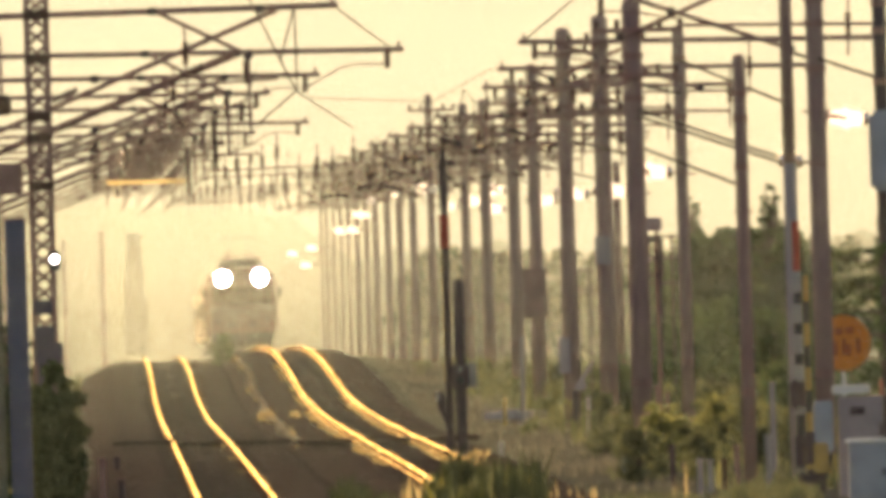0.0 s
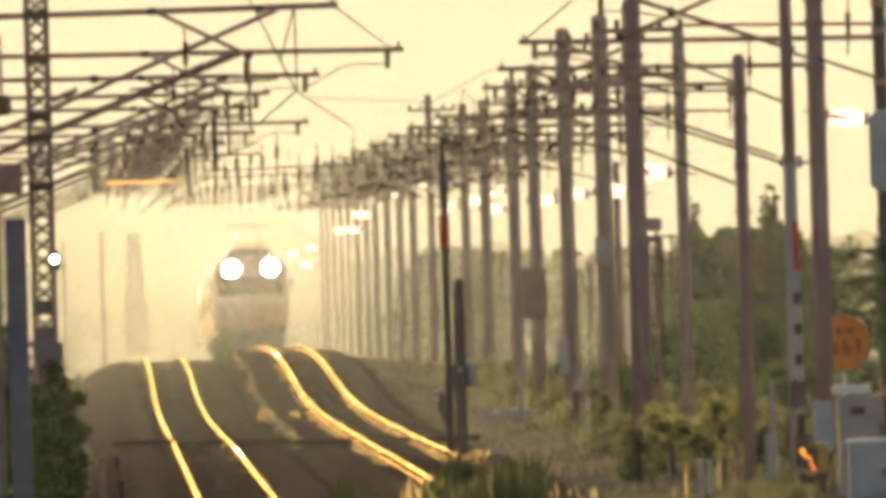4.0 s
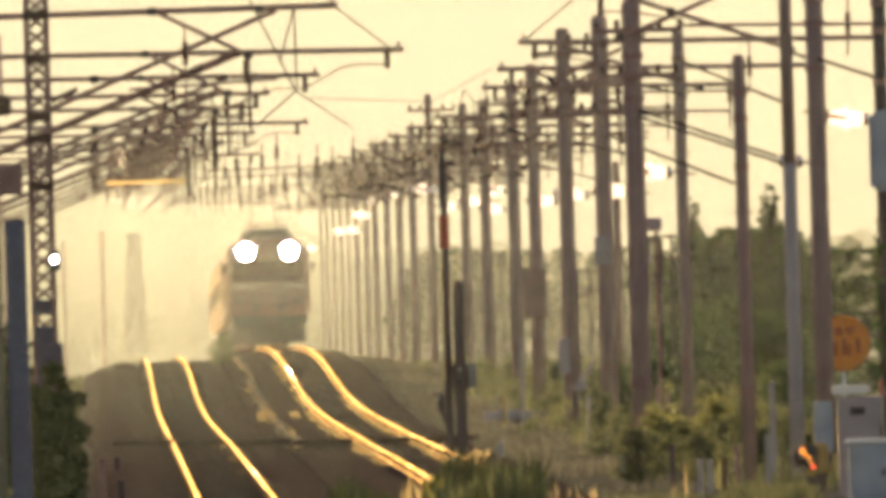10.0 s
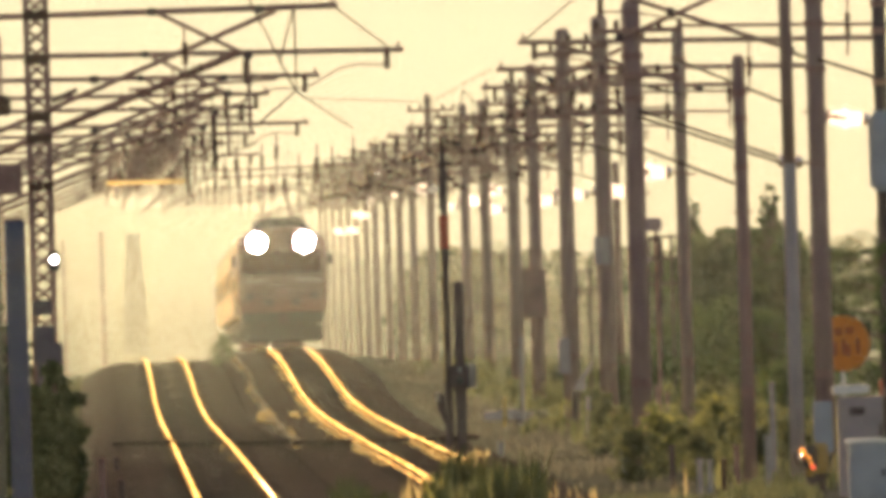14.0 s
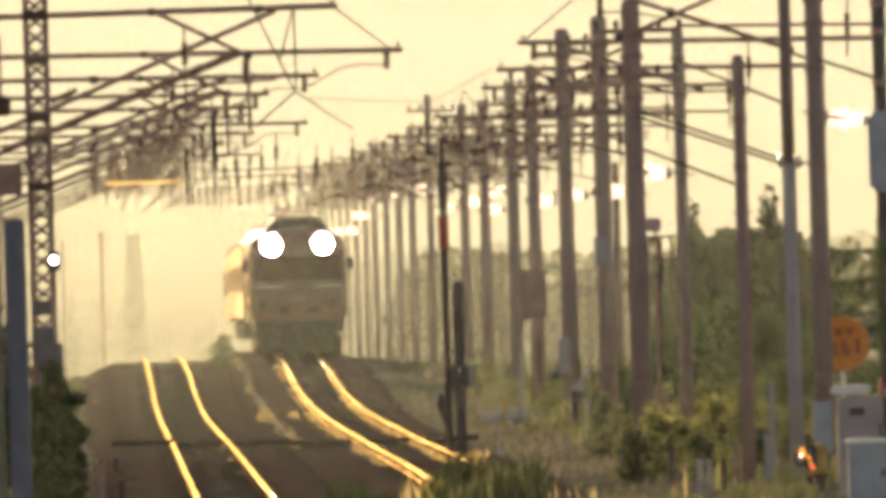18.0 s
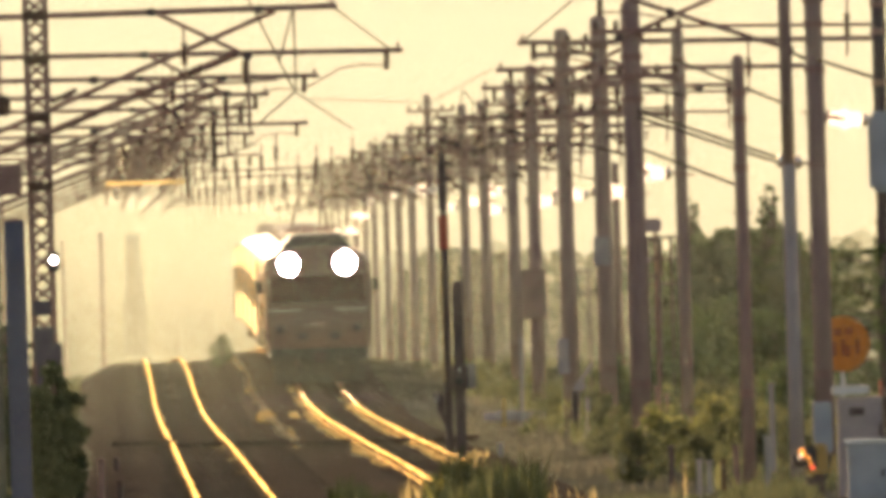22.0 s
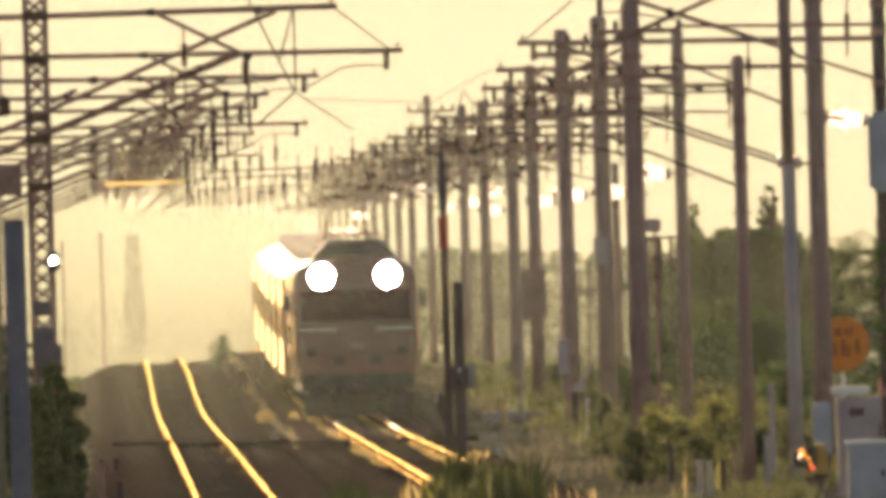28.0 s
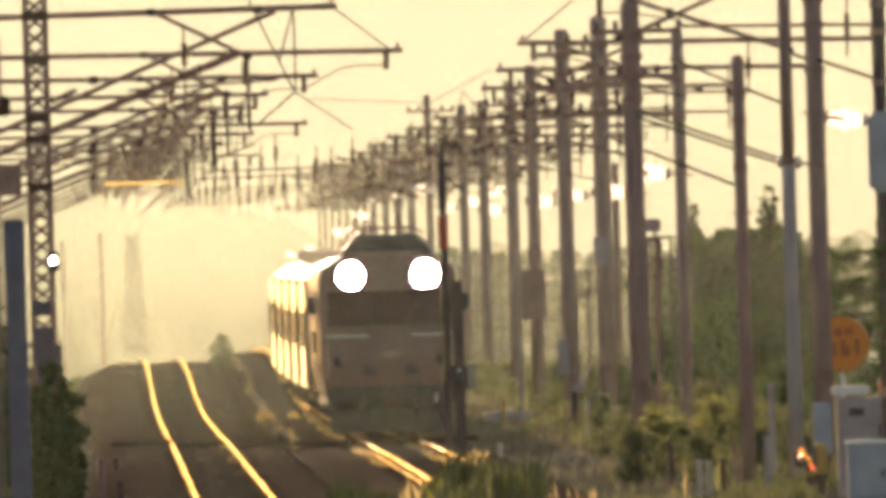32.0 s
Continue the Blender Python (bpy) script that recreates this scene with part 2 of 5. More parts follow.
def pipe(points, r, seg=6, bm=None):
    """A bent round bar through the points, in one skin."""
    bm = bm or bmesh.new()
    pts = [Vector(p) for p in points]
    rings = []
    for i, p in enumerate(pts):
        d = (pts[min(i + 1, len(pts) - 1)] - pts[max(i - 1, 0)]).normalized()
        u = d.cross(Vector((0, 0, 1)) if abs(d.z) < 0.9 else Vector((0, 1, 0))).normalized()
        w = u.cross(d)
        rings.append([bm.verts.new(p + (u * math.cos(k * 2 * math.pi / seg) + w * math.sin(k * 2 * math.pi / seg)) * r) for k in range(seg)])
    for a, b in zip(rings, rings[1:]):
        for k in range(seg):
            bm.faces.new((a[k], a[(k + 1) % seg], b[(k + 1) % seg], b[k]))
    bm.faces.new(rings[0][::-1])
    bm.faces.new(rings[-1])
    return bm


def along(axis, at):
    """A matrix that lays the z axis of a turned body along an axis."""
    return Matrix.Translation(at) @ Vector(axis).to_track_quat("Z", "Y").to_matrix().to_4x4()


def sheds(length, r, count):
    """Outline of a ribbed insulator."""
    out = [(r * 0.45, 0)]
    step = length / count
    for i in range(count):
        z = i * step
        out += [(r * 0.45, z + 0.1 * step), (r, z + 0.35 * step), (r * 0.95, z + 0.5 * step), (r * 0.45, z + 0.85 * step)]
    out.append((r * 0.45, length))
    return out


# ---------------------------------------------------------------- the line of the railway
PROFILE = [(0, 0.1), (250, 0.12), (340, 0.12), (390, 0.08), (415, 0.05), (450, 0.0), (510, -0.06), (560, -0.03), (600, 0.18), (640, 0.58), (680, 0.83),
           (715, 0.84), (750, 0.72), (791, 0.46), (835, 0.15), (923, -0.5), (1000, -0.98), (1100, -1.55), (1200, -2.1), (1300, -2.7), (1500, -3.8), (1800, -5.0), (6000, -5.0)]


def rail_z(y):
    """Height of the rail tops along the line, a smooth curve through grades fitted to the camera's view."""
    for i in range(len(PROFILE) - 1):
        y0, z0 = PROFILE[i]
        y1, z1 = PROFILE[i + 1]
        if y <= y1:
            ya, za = PROFILE[max(i - 1, 0)]
            yb, zb = PROFILE[min(i + 2, len(PROFILE) - 1)]
            m0 = (z1 - za) / max(y1 - ya, 1e-6) * (y1 - y0)
            m1 = (zb - z0) / max(yb - y0, 1e-6) * (y1 - y0)
            t = min(max((y - y0) / (y1 - y0), 0), 1)
            return (2 * t ** 3 - 3 * t * t + 1) * z0 + (t ** 3 - 2 * t * t + t) * m0 + (3 * t * t - 2 * t ** 3) * z1 + (t ** 3 - t * t) * m1
    return PROFILE[-1][1]


def track_x(y):
    """Centre of the track on which the train comes; the other track lies 3.86 m to its left."""
    return 5.84 - 0.0153 * y


SPACING = 3.86
SAG = [(0, 0.0), (400, 0.03), (444, 0.05), (500, 0.0), (565, -0.08), (640, -0.2), (690, -0.25), (800, -0.25), (1000, -0.1), (6000, 0.0)]


def sag(y):
    """How far the left-hand track lies above or below the other."""
    for (y0, z0), (y1, z1) in zip(SAG, SAG[1:]):
        if y <= y1:
            k = (y - y0) / (y1 - y0) if y > 0 else 0
            return z0 + (z1 - z0) * k * k * (3 - 2 * k)
    return 0.0


def bed_z(y, shift):
    """Height of the rail tops of the track that lies so far to the side."""
    return rail_z(y) + (sag(y) if shift else 0)


def ground_z(x, y):
    """The ground beside and under the tracks."""
    z = rail_z(y)
    off = x - track_x(y)
    z += sag(y) * min(max((-off - 1.2) / 1.4, 0), 1)
    base = z - 0.42
    if off > 2.6:
        k = min((off - 2.6) / 3.5, 1)
        base += 0.30 * k * (1 if y < 560 else max(0.0, 1 - (y - 560) / 80)) - (0.5 * k if y > 600 else 0)
    if off < -SPACING - 1.9:
        k = min((-off - SPACING - 1.9) / 1.6, 1)
        base -= (0.08 + 0.42 * min(max((y - 480) / 140, 0), 1)) * k * k * (3 - 2 * k)
    wave = 0.07 * noise.noise(Vector((x * 0.35, y * 0.05, 0.3))) + 0.05 * noise.noise(Vector((x * 1.3, y * 0.4, 4.2)))
    if -SPACING - 2.2 < off < 2.2:
        wave *= 0.3
    return base + wave


def build_ground():
    xs = [-4000, -1500, -500, -200, -100, -60, -40, -30] + [-24 + 0.8 * i for i in range(60)] + [26, 32, 45, 70, 120, 250, 600, 1600, 4000]
    ys = [-3500, -1200, -400, -100, 0, 100, 180, 240] + [270 + 5 * i for i in range(186)] + [1220, 1260, 1320, 1400, 1600, 2000, 2600, 3400, 4800]
    verts = [(x, y, ground_z(x, y)) for y in ys for x in xs]
    n = len(xs)
    faces = [(j * n + i, j * n + i + 1, (j + 1) * n + i + 1, (j + 1) * n + i) for j in range(len(ys) - 1) for i in range(n - 1)]
    g = raw("ground", verts, faces, EARTH)
    for p in g.data.polygons:
        p.use_smooth = True
    return tagged(g, "dry grassy earth beside the railway tracks", "ground", kind="structure")


build_ground()


def build_ballast(shift, name):
    """A low bed of stones, crowned in the middle, with sloping shoulders."""
    cut = [(-2.2 if not shift else -3.0, -0.85 if shift else -0.5), (-2.1 if not shift else -2.0, -0.3), (-1.6, -0.16), (-1.2, -0.13), (-0.6, -0.17), (0, -0.15), (0.6, -0.17), (1.2, -0.13), (1.6, -0.16), (2.2, -0.5)]
    ys = [180 + 4 * i for i in range(330)]
    verts, faces = [], []
    for y in ys:
        for dx, dz in cut:
            j = 0.03 * noise.noise(Vector((dx * 3 + shift, y * 0.7, 7)))
            verts.append((track_x(y) + shift + dx, y, bed_z(y, shift) + dz + j))
    n = len(cut)
    for r in range(len(ys) - 1):
        for i in range(n - 1):
            faces.append((r * n + i, r * n + i + 1, (r + 1) * n + i + 1, (r + 1) * n + i))
    b = raw(name, verts, faces, BALLAST)
    tagged(b, "brown crushed stone bed under the railway track", "ballast", kind="structure")
    # stones that stand out of the bed
    rng = np.random.default_rng(5 if shift else 6)
    sv, sf = [], []
    for _ in range(5000):
        y = 300 + 420 * rng.random() ** 1.3
        dx = rng.uniform(-1.9, 1.9)
        s = rng.uniform(0.02, 0.045)
        c = Vector((track_x(y) + shift + dx, y, bed_z(y, shift) - 0.16 - 0.4 * max(0, abs(dx) - 1.55)))
        k = len(sv)
        a = rng.uniform(0, 6.28)
        for q in range(4):
            sv.append((c.x + s * math.cos(a + q * 1.57), c.y + s * math.sin(a + q * 1.57), c.z + rng.uniform(-0.02, 0.01)))
        sv.append((c.x + rng.uniform(-.3, .3) * s, c.y, c.z + s * 0.9))
        sf += [(k + q, k + (q + 1) % 4, k + 4) for q in range(4)]
    st = raw("ballast_stones", sv, sf, BALLAST)
    tagged(st, "loose brown crushed stones lying on the track bed", "stones", kind="stuff")


build_ballast(0, "ballast_bed")
build_ballast(-SPACING, "ballast_bed")


def build_track(shift):
    """Two rails of flat-bottomed section on concrete sleepers."""
    t = thing("railway_track", 0, 0, 0, "worn steel rails on sleepers, rail heads shining in low sun", "track", "railway tracks", "structure")
    sec = [(-0.06, -0.15), (-0.06, -0.135), (-0.012, -0.115), (-0.01, -0.045), (-0.033, -0.035), (-0.033, -0.008), (-0.026, 0), (0.026, 0), (0.033, -0.008), (0.033, -0.035), (0.01, -0.045), (0.012, -0.115), (0.06, -0.135), (0.06, -0.15)]
    ys = [180 + 3 * i for i in range(440)]
    for side in (-0.565, 0.565):
        verts, faces = [], []
        for y in ys:
            wob = 0.012 * noise.noise(Vector((y * 0.05, side * 9, shift))) + 0.006 * noise.noise(Vector((y * 0.19, side * 5, shift)))
            verts += [(track_x(y) + shift + side + dx + wob, y, bed_z(y, shift) + dz) for dx, dz in sec]
        n = len(sec)
        for r in range(len(ys) - 1):
            faces += [(r * n + i, r * n + (i + 1) % n, (r + 1) * n + (i + 1) % n, (r + 1) * n + i) for i in range(n)]
        rail = raw("rail", verts, faces, RAIL_SIDE)
        rail.data.materials.append(RAIL_TOP)
        rail.data.materials.append(RAIL_FOOT)
        for k, p in enumerate(rail.data.polygons):
            p.material_index = 1 if k % n in (5, 6, 7) else 2 if k % n in (1, 11) and not shift else 0
        rail.parent = t
    verts, faces = [], []
    y = 182.0
    while y < 1100:
        c, z = track_x(y) + shift, bed_z(y, shift) - 0.15
        k = len(verts)
        for dx, dy, dz in ((-1, -.12, -.16), (1, -.12, -.16), (1, .12, -.16), (-1, .12, -.16), (-.98, -.1, 0), (.98, -.1, 0), (.98, .1, 0), (-.98, .1, 0)):
            verts.append((c + dx, y + dy, z + dz))
        faces += [tuple(k + i for i in f) for f in ((0, 1, 5, 4), (1, 2, 6, 5), (2, 3, 7, 6), (3, 0, 4, 7), (4, 5, 6, 7))]
        y += 0.62
    s = raw("sleepers", verts, faces, SLEEPER)
    s.parent = t
    tagged(s, kind="stuff")


build_track(0)
build_track(-SPACING)

# ---------------------------------------------------------------- far backdrop with the evening haze painted in
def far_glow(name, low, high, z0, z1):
    """Distance with its haze put into emission: colour graded from the foot to the top."""
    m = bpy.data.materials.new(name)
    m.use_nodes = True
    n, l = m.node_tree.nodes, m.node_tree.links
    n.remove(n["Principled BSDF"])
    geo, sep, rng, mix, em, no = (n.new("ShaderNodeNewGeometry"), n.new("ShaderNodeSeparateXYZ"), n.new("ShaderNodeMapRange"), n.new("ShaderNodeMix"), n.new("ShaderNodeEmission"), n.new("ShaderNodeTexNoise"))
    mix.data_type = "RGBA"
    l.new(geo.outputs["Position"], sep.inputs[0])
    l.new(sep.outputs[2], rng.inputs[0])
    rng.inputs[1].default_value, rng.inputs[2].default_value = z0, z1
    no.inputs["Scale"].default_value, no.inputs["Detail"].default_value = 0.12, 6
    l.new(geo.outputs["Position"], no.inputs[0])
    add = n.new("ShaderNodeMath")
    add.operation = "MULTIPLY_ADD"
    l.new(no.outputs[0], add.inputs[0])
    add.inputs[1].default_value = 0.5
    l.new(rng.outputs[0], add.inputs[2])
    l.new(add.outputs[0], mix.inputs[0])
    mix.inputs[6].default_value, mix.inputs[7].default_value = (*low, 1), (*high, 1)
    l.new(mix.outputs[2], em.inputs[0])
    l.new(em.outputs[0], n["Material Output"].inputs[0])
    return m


def far_wall(name, y, x0, x1, top, rough_top, step, z0, material, label):
    """A far wooded rise with an uneven top."""
    verts, faces = [], []
    n = int((x1 - x0) / step)
    for i in range(n + 1):
        x = x0 + i * step
        h = top(x) + rough_top * (noise.noise(Vector((x * 0.15, y, 1))) + 0.6 * noise.noise(Vector((x * 0.6, y, 5))))
        verts += [(x, y, z0), (x, y, h), (x, y + 30, z0), (x, y + 30, h - 1)]
    for i in range(n):
        a, b = 4 * i, 4 * (i + 1)
        faces += [(a, b, b + 1, a + 1), (a + 1, b + 1, b + 3, a + 3), (a + 2, a + 3, b + 3, b + 2)]
    w = raw(name, verts, faces, material)
    return tagged(w, label, "backdrop", kind="structure")


SKY_GLOW = far_glow("hazy_evening_sky", (0.47, 0.42, 0.248), (0.53, 0.49, 0.308), -10, 60)
# Haze is put into the emission colours of the woods and the tower.
FAR_WOOD = far_glow("wood_haze_glow", (0.09, 0.09, 0.05), (0.36, 0.335, 0.195), -3, 10)
FAR_SHAPE = far_glow("far_shape_haze_glow", (0.06, 0.06, 0.036), (0.11, 0.106, 0.064), -4, 6)

far_wall("backdrop", 4700, -400, 400, lambda x: 120, 0, 40, -20, SKY_GLOW, "pale yellow evening sky haze at the horizon")
# Left part raised to cover a bright sky strip in the camera's view.
far_wall("backdrop", 1750, -90, 90, lambda x: 3.2 + 0.8 * math.sin(x * 0.21 + 1) + 4.4 * min(max((-6.5 - x) / 5, 0), 1), 1.0, 0.5, -14, FAR_WOOD, "far woods with yellow evening haze painted in as glow")


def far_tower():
    t = thing("tower", -23.759, 1735, -3.6, "slender far tower with yellow evening haze painted in as glow", "tower")
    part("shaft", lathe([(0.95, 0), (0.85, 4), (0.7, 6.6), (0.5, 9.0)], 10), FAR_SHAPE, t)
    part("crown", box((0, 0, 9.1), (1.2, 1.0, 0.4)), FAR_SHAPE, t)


far_tower()


# ---------------------------------------------------------------- masts, beams and wires
MASTS = []
STATIONS = [395, 455, 505, 560] + [610 + 50 * i for i in range(10)]


def concrete_mast(x, y, top, r, label, material=CONCRETE, group="masts beside the line", collar=True, arms=0):
    z = ground_z(x, y) - 0.1
    t = thing("overhead_line_mast", x, y, z, label, "mast", group)
    MASTS.append((x, y))
    h = top - z
    part("shaft", lathe([(r * 1.12, 0), (r * 1.05, h * 0.4), (r, h - 0.03), (r * 0.9, h)], 16), material, t, smooth=True)
    part("cap", lathe([(r * 0.92, h), (r * 0.8, h + 0.03), (r * 0.3, h + 0.06)], 12), STEEL, t)
    if collar:
        part("warning_band", lathe([(r * 1.1, 1.6), (r * 1.12, 1.6), (r * 1.12, 1.75), (r * 1.1, 1.75)], 14), STEEL, t)
    if collar:
        for k in (0.55, 0.95, 1.7):
            part("steel_band", lathe([(r * 1.06, h - k - 0.05), (r * 1.2, h - k - 0.05), (r * 1.2, h - k + 0.05), (r * 1.06, h - k + 0.05)], 14), STEEL, t)
        for k, reach in ((0.5, 0.8), (1.3, 0.7), (1.9, 0.55))[:arms]:
            part("cross_arm", box((0.1, -r - 0.05, h - k), (2 * reach, 0.09, 0.09)), STEEL, t)
            for q in (-0.9, -0.45, 0.5, 0.95):
                part("pin_insulator", lathe([(0.02, 0), (0.05, 0.03), (0.05, 0.1), (0.03, 0.16)], 8, pose(0.1 + q * reach, -r - 0.05, h - k + 0.04)), BROWN_PORCELAIN, t)
        part("foot_bolt", tube((-r * 1.6, 0, h - 2.4), (r * 1.6, 0, h - 2.4), 0.018, seg=6), STEEL, t)
    return t


def build_right_masts():
    """The line of round concrete masts beside the near track."""
    places = [(3.44, 400, 5.108), (3.265, 455, 5.308), (2.791, 505, 5.498), (2.298, 560, 5.707), (1.939, 610, 5.894), (1.273, 660, 6.09), (0.731, 710, 6.282), (-0.376, 760, 6.491)]
    tops = [8.06, 8.359, 8.593, 8.257, 8.153, 8.072, 8.289, 8.965]
    for (x, y, _), top, r in zip(places, tops, (0.165, 0.165, 0.16, 0.15, 0.16, 0.15, 0.14, 0.12)):
        concrete_mast(x, y, top, r, "tall round weathered concrete mast carrying overhead wires", arms=3 if y > 450 else 2)
    for i, x in enumerate((-1.054, -1.635, -2.23, -2.856, -3.409, -4.028, -4.634, -5.22, -5.838, -6.457, -7.041)):
        concrete_mast(x, 810 + 50 * i, EYE + 4.4, 0.135 if i < 6 else 0.11, "tall round weathered concrete mast carrying overhead wires", collar=i < 3)


build_right_masts()
# masts of the siding and of the crossing road
concrete_mast(*(4.739, 445, 5.229)[:2], 7.958, 0.115, "slim round concrete pole beside the siding")
concrete_mast(*(4.681, 352, 4.902)[:2], 6.637, 0.098, "slim round concrete pole with a steel cap")
concrete_mast(*(6.211, 372, 4.927)[:2], 8.278, 0.145, "thick dark concrete mast with a cabinet strapped to it")
pale = concrete_mast(*(5.398, 350, 4.874)[:2], 4.963, 0.105, "pole behind the crossing barrier, pale grey below and dark above", PALE_CONCRETE, collar=False)
top = 8.026 - pale.location.z
part("upper_shaft", lathe([(0.100, 4.963 - pale.location.z), (0.096, top - 0.5), (0.092, top)], 16), CONCRETE, pale, "dark upper length", smooth=True)
wooden = concrete_mast(*(6.458, 330, 4.772)[:2], 7.743, 0.10, "dark wooden pole overgrown with creeper", DARK_STEEL)
concrete_mast(*(4.952, 640, 3.989)[:2], 6.07, 0.10, "slim dark pole behind the concrete masts", STEEL, collar=False)

concrete_mast(*(-17.367, 1150, 2.044)[:2], 5.149, 0.11, "slim far pole fading into haze", STEEL, collar=False)
concrete_mast(*(-19.321, 1150, 2.102)[:2], 4.747, 0.09, "slim far pole fading into haze", STEEL, collar=False)


def lattice_mast(x, y, top, w, label):
    z = ground_z(x, y) - 0.1
    t = thing("lattice_mast", x, y, z, label, "mast", "lattice masts")
    h = top - z
    for sx in (-1, 1):
        for sy in (-1, 1):
            part("leg", box((sx * w / 2, sy * w / 2, h / 2), (0.095, 0.095, h)), STEEL, t)
    n = int(h / (w * 0.8))
    step = h / n
    k = w / 2 + 0.02
    for i in range(n):
        a, c = (-w / 2, w / 2) if i % 2 else (w / 2, -w / 2)
        for face in (-k, k):
            part("lacing_bar", tube((a, face, i * step), (c, face, (i + 1) * step), 0.034, seg=5), STEEL, t)
            part("lacing_bar", tube((c, face, i * step), (a, face, (i + 1) * step), 0.034, seg=5), STEEL, t)
    for v in (8.06, 7.29, 6.29, 5.92, 5.09):
        part("gusset_plate", box((0, -k - 0.04, v - z), (w + 0.1, 0.02, 0.16), bevel=0.004), RUST, t)
    return t


lattice_mast(*(-6.943, 392, 5.389)[:2], 8.918, 0.34, "dark steel lattice mast with criss-cross lacing")


def left_bracket(y, k):
    """Beam over the far track with its strut, brace, hanger and insulators."""
    cx = track_x(y) - SPACING + 0.25
    zb = EYE + (4.30, 4.08, 4.0, 4.0)[min(k, 3)] - (0.15 if k > 4 else 0)
    t = thing("overhead_line_bracket", cx, y, zb, "dark steel beam bracket with struts over the track", "bracket", "brackets over the far track")
    t.rotation_euler.y = radians(-0.3 if k == 0 else 0.6)
    tip = (2.1, 4.05, 2.85, 2.15)[k % 4]
    part("beam", tube((-6.75, 0, 0), (tip, 0, 0), 0.055, seg=10), STEEL, t)
    if k < 8:
        part("strut", tube((-5.4, 0.1, -2.6 if k == 0 else -2.45), (1.02 if k == 0 else 0.72, 0.1, -0.05), 0.045, seg=8), STEEL, t)
    part("brace", tube((-1.15, -0.1, 0.02), (0.5, -0.1, -0.82), 0.038, seg=8), STEEL, t)
    part("hanger", tube((0.5, 0, -0.75), (0.5, 0, -2.1), 0.03, seg=8), STEEL, t)
    if k < 8:
        part("lower_strut", tube((-5.6, 0.2, -3.0), (0.3, 0.2, -0.75), 0.04, seg=8), STEEL, t)
    part("insulator", lathe(sheds(0.45, 0.08, 5), 10, along((-1, 0, -0.38), (-0.3, 0.2, -0.98))), BROWN_PORCELAIN, t)
    part("insulator", lathe(sheds(0.4, 0.08, 5), 10, along((0, 0, -1), (-0.6, 0, -0.55))), BROWN_PORCELAIN, t)
    part("drop_rod", tube((-0.6, 0, -0.3), (-0.6, 0, -1.9), 0.022, seg=6), STEEL, t)
    part("cross_rod", tube((-1.6, 0, -1.35), (1.0, 0, -1.25), 0.025, seg=6), STEEL, t)
    for x, z in ((0.72, -0.02), (-1.15, 0.0), (0.5, -0.82), (-2.2, -1.15)):
        part("clamp", box((x, 0, z), (0.16, 0.3, 0.14), bevel=0.02), DARK_STEEL, t)
    part("insulator", lathe(sheds(0.42, 0.075, 5), 10, along((0, 0, -1), (0.45, 0, -0.9))), BROWN_PORCELAIN, t)
    part("insulator", lathe(sheds(0.5, 0.07, 6), 10, along((-1, 0, -0.42), (-2.5, 0.1, -1.31))), BROWN_PORCELAIN, t)
    part("steady_arm", pipe([(0.45, 0, -1.6), (0.0, 0, -1.75), (-0.5, 0, -2.15)], 0.018), STEEL, t)
    if k:
        part("end_insulator", tube((tip - 0.33, 0, -0.02), (tip - 0.33, 0, -0.38), 0.06, seg=10), BROWN_PORCELAIN, t)
        part("pull_off_arm", pipe([(tip - 0.33, 0, -0.3), (tip - 0.9, 0, -0.28), (tip - 1.25, 0, -0.34), (tip - 2.0, 0, -0.75)], 0.018), STEEL, t)
    part("tip_fitting", box((tip - 0.1, 0, 0.1), (0.05, 0.05, 0.14)), STEEL, t)
    if 3 <= k < 10:
        part("span_rod", tube((0.45, 0, -1.9), (4.3, 0, -1.8), 0.024, seg=6), STEEL, t)
        for x, top in ((1.3, -1.3), (2.3, -1.0), (3.3, -1.3), (4.2, -1.1)):
            part("drop_rod", tube((x, 0, top), (x, 0, -2.3), 0.024, seg=6), STEEL, t)
            part("insulator", lathe(sheds(0.34, 0.075, 4), 8, along((0, 0, -1), (x, 0, top - 0.3))), BROWN_PORCELAIN, t)
        for x, z, lean in ((-0.2, -0.4, 0.5), (-0.9, -0.8, -0.4), (-1.5, -1.2, 0.3), (-2.1, -1.0, -0.5)):
            part("registration_tube", tube((x - 0.9, -0.05, z - 0.45), (x + 0.8, -0.05, z + 0.3 * lean), 0.026, seg=6), STEEL, t)
            part("insulator", lathe(sheds(0.46, 0.11, 5), 8, along((lean, 0, -1), (x, -0.1, z))), BROWN_PORCELAIN, t)
            part("drop_rod", tube((x + 0.3, 0, z), (x + 0.3, 0, z - 0.9), 0.026, seg=6), STEEL, t)
        if k > 3:
            for x, z in ((-0.75, -1.05), (-0.2, -0.8), (0.25, -0.5)):
                part("terminal_box", box((x - 0.1 * (k % 3), -0.12, z - 0.08 * (k % 2)), (0.36, 0.2, 0.3), bevel=0.02), STEEL, t)
    return t


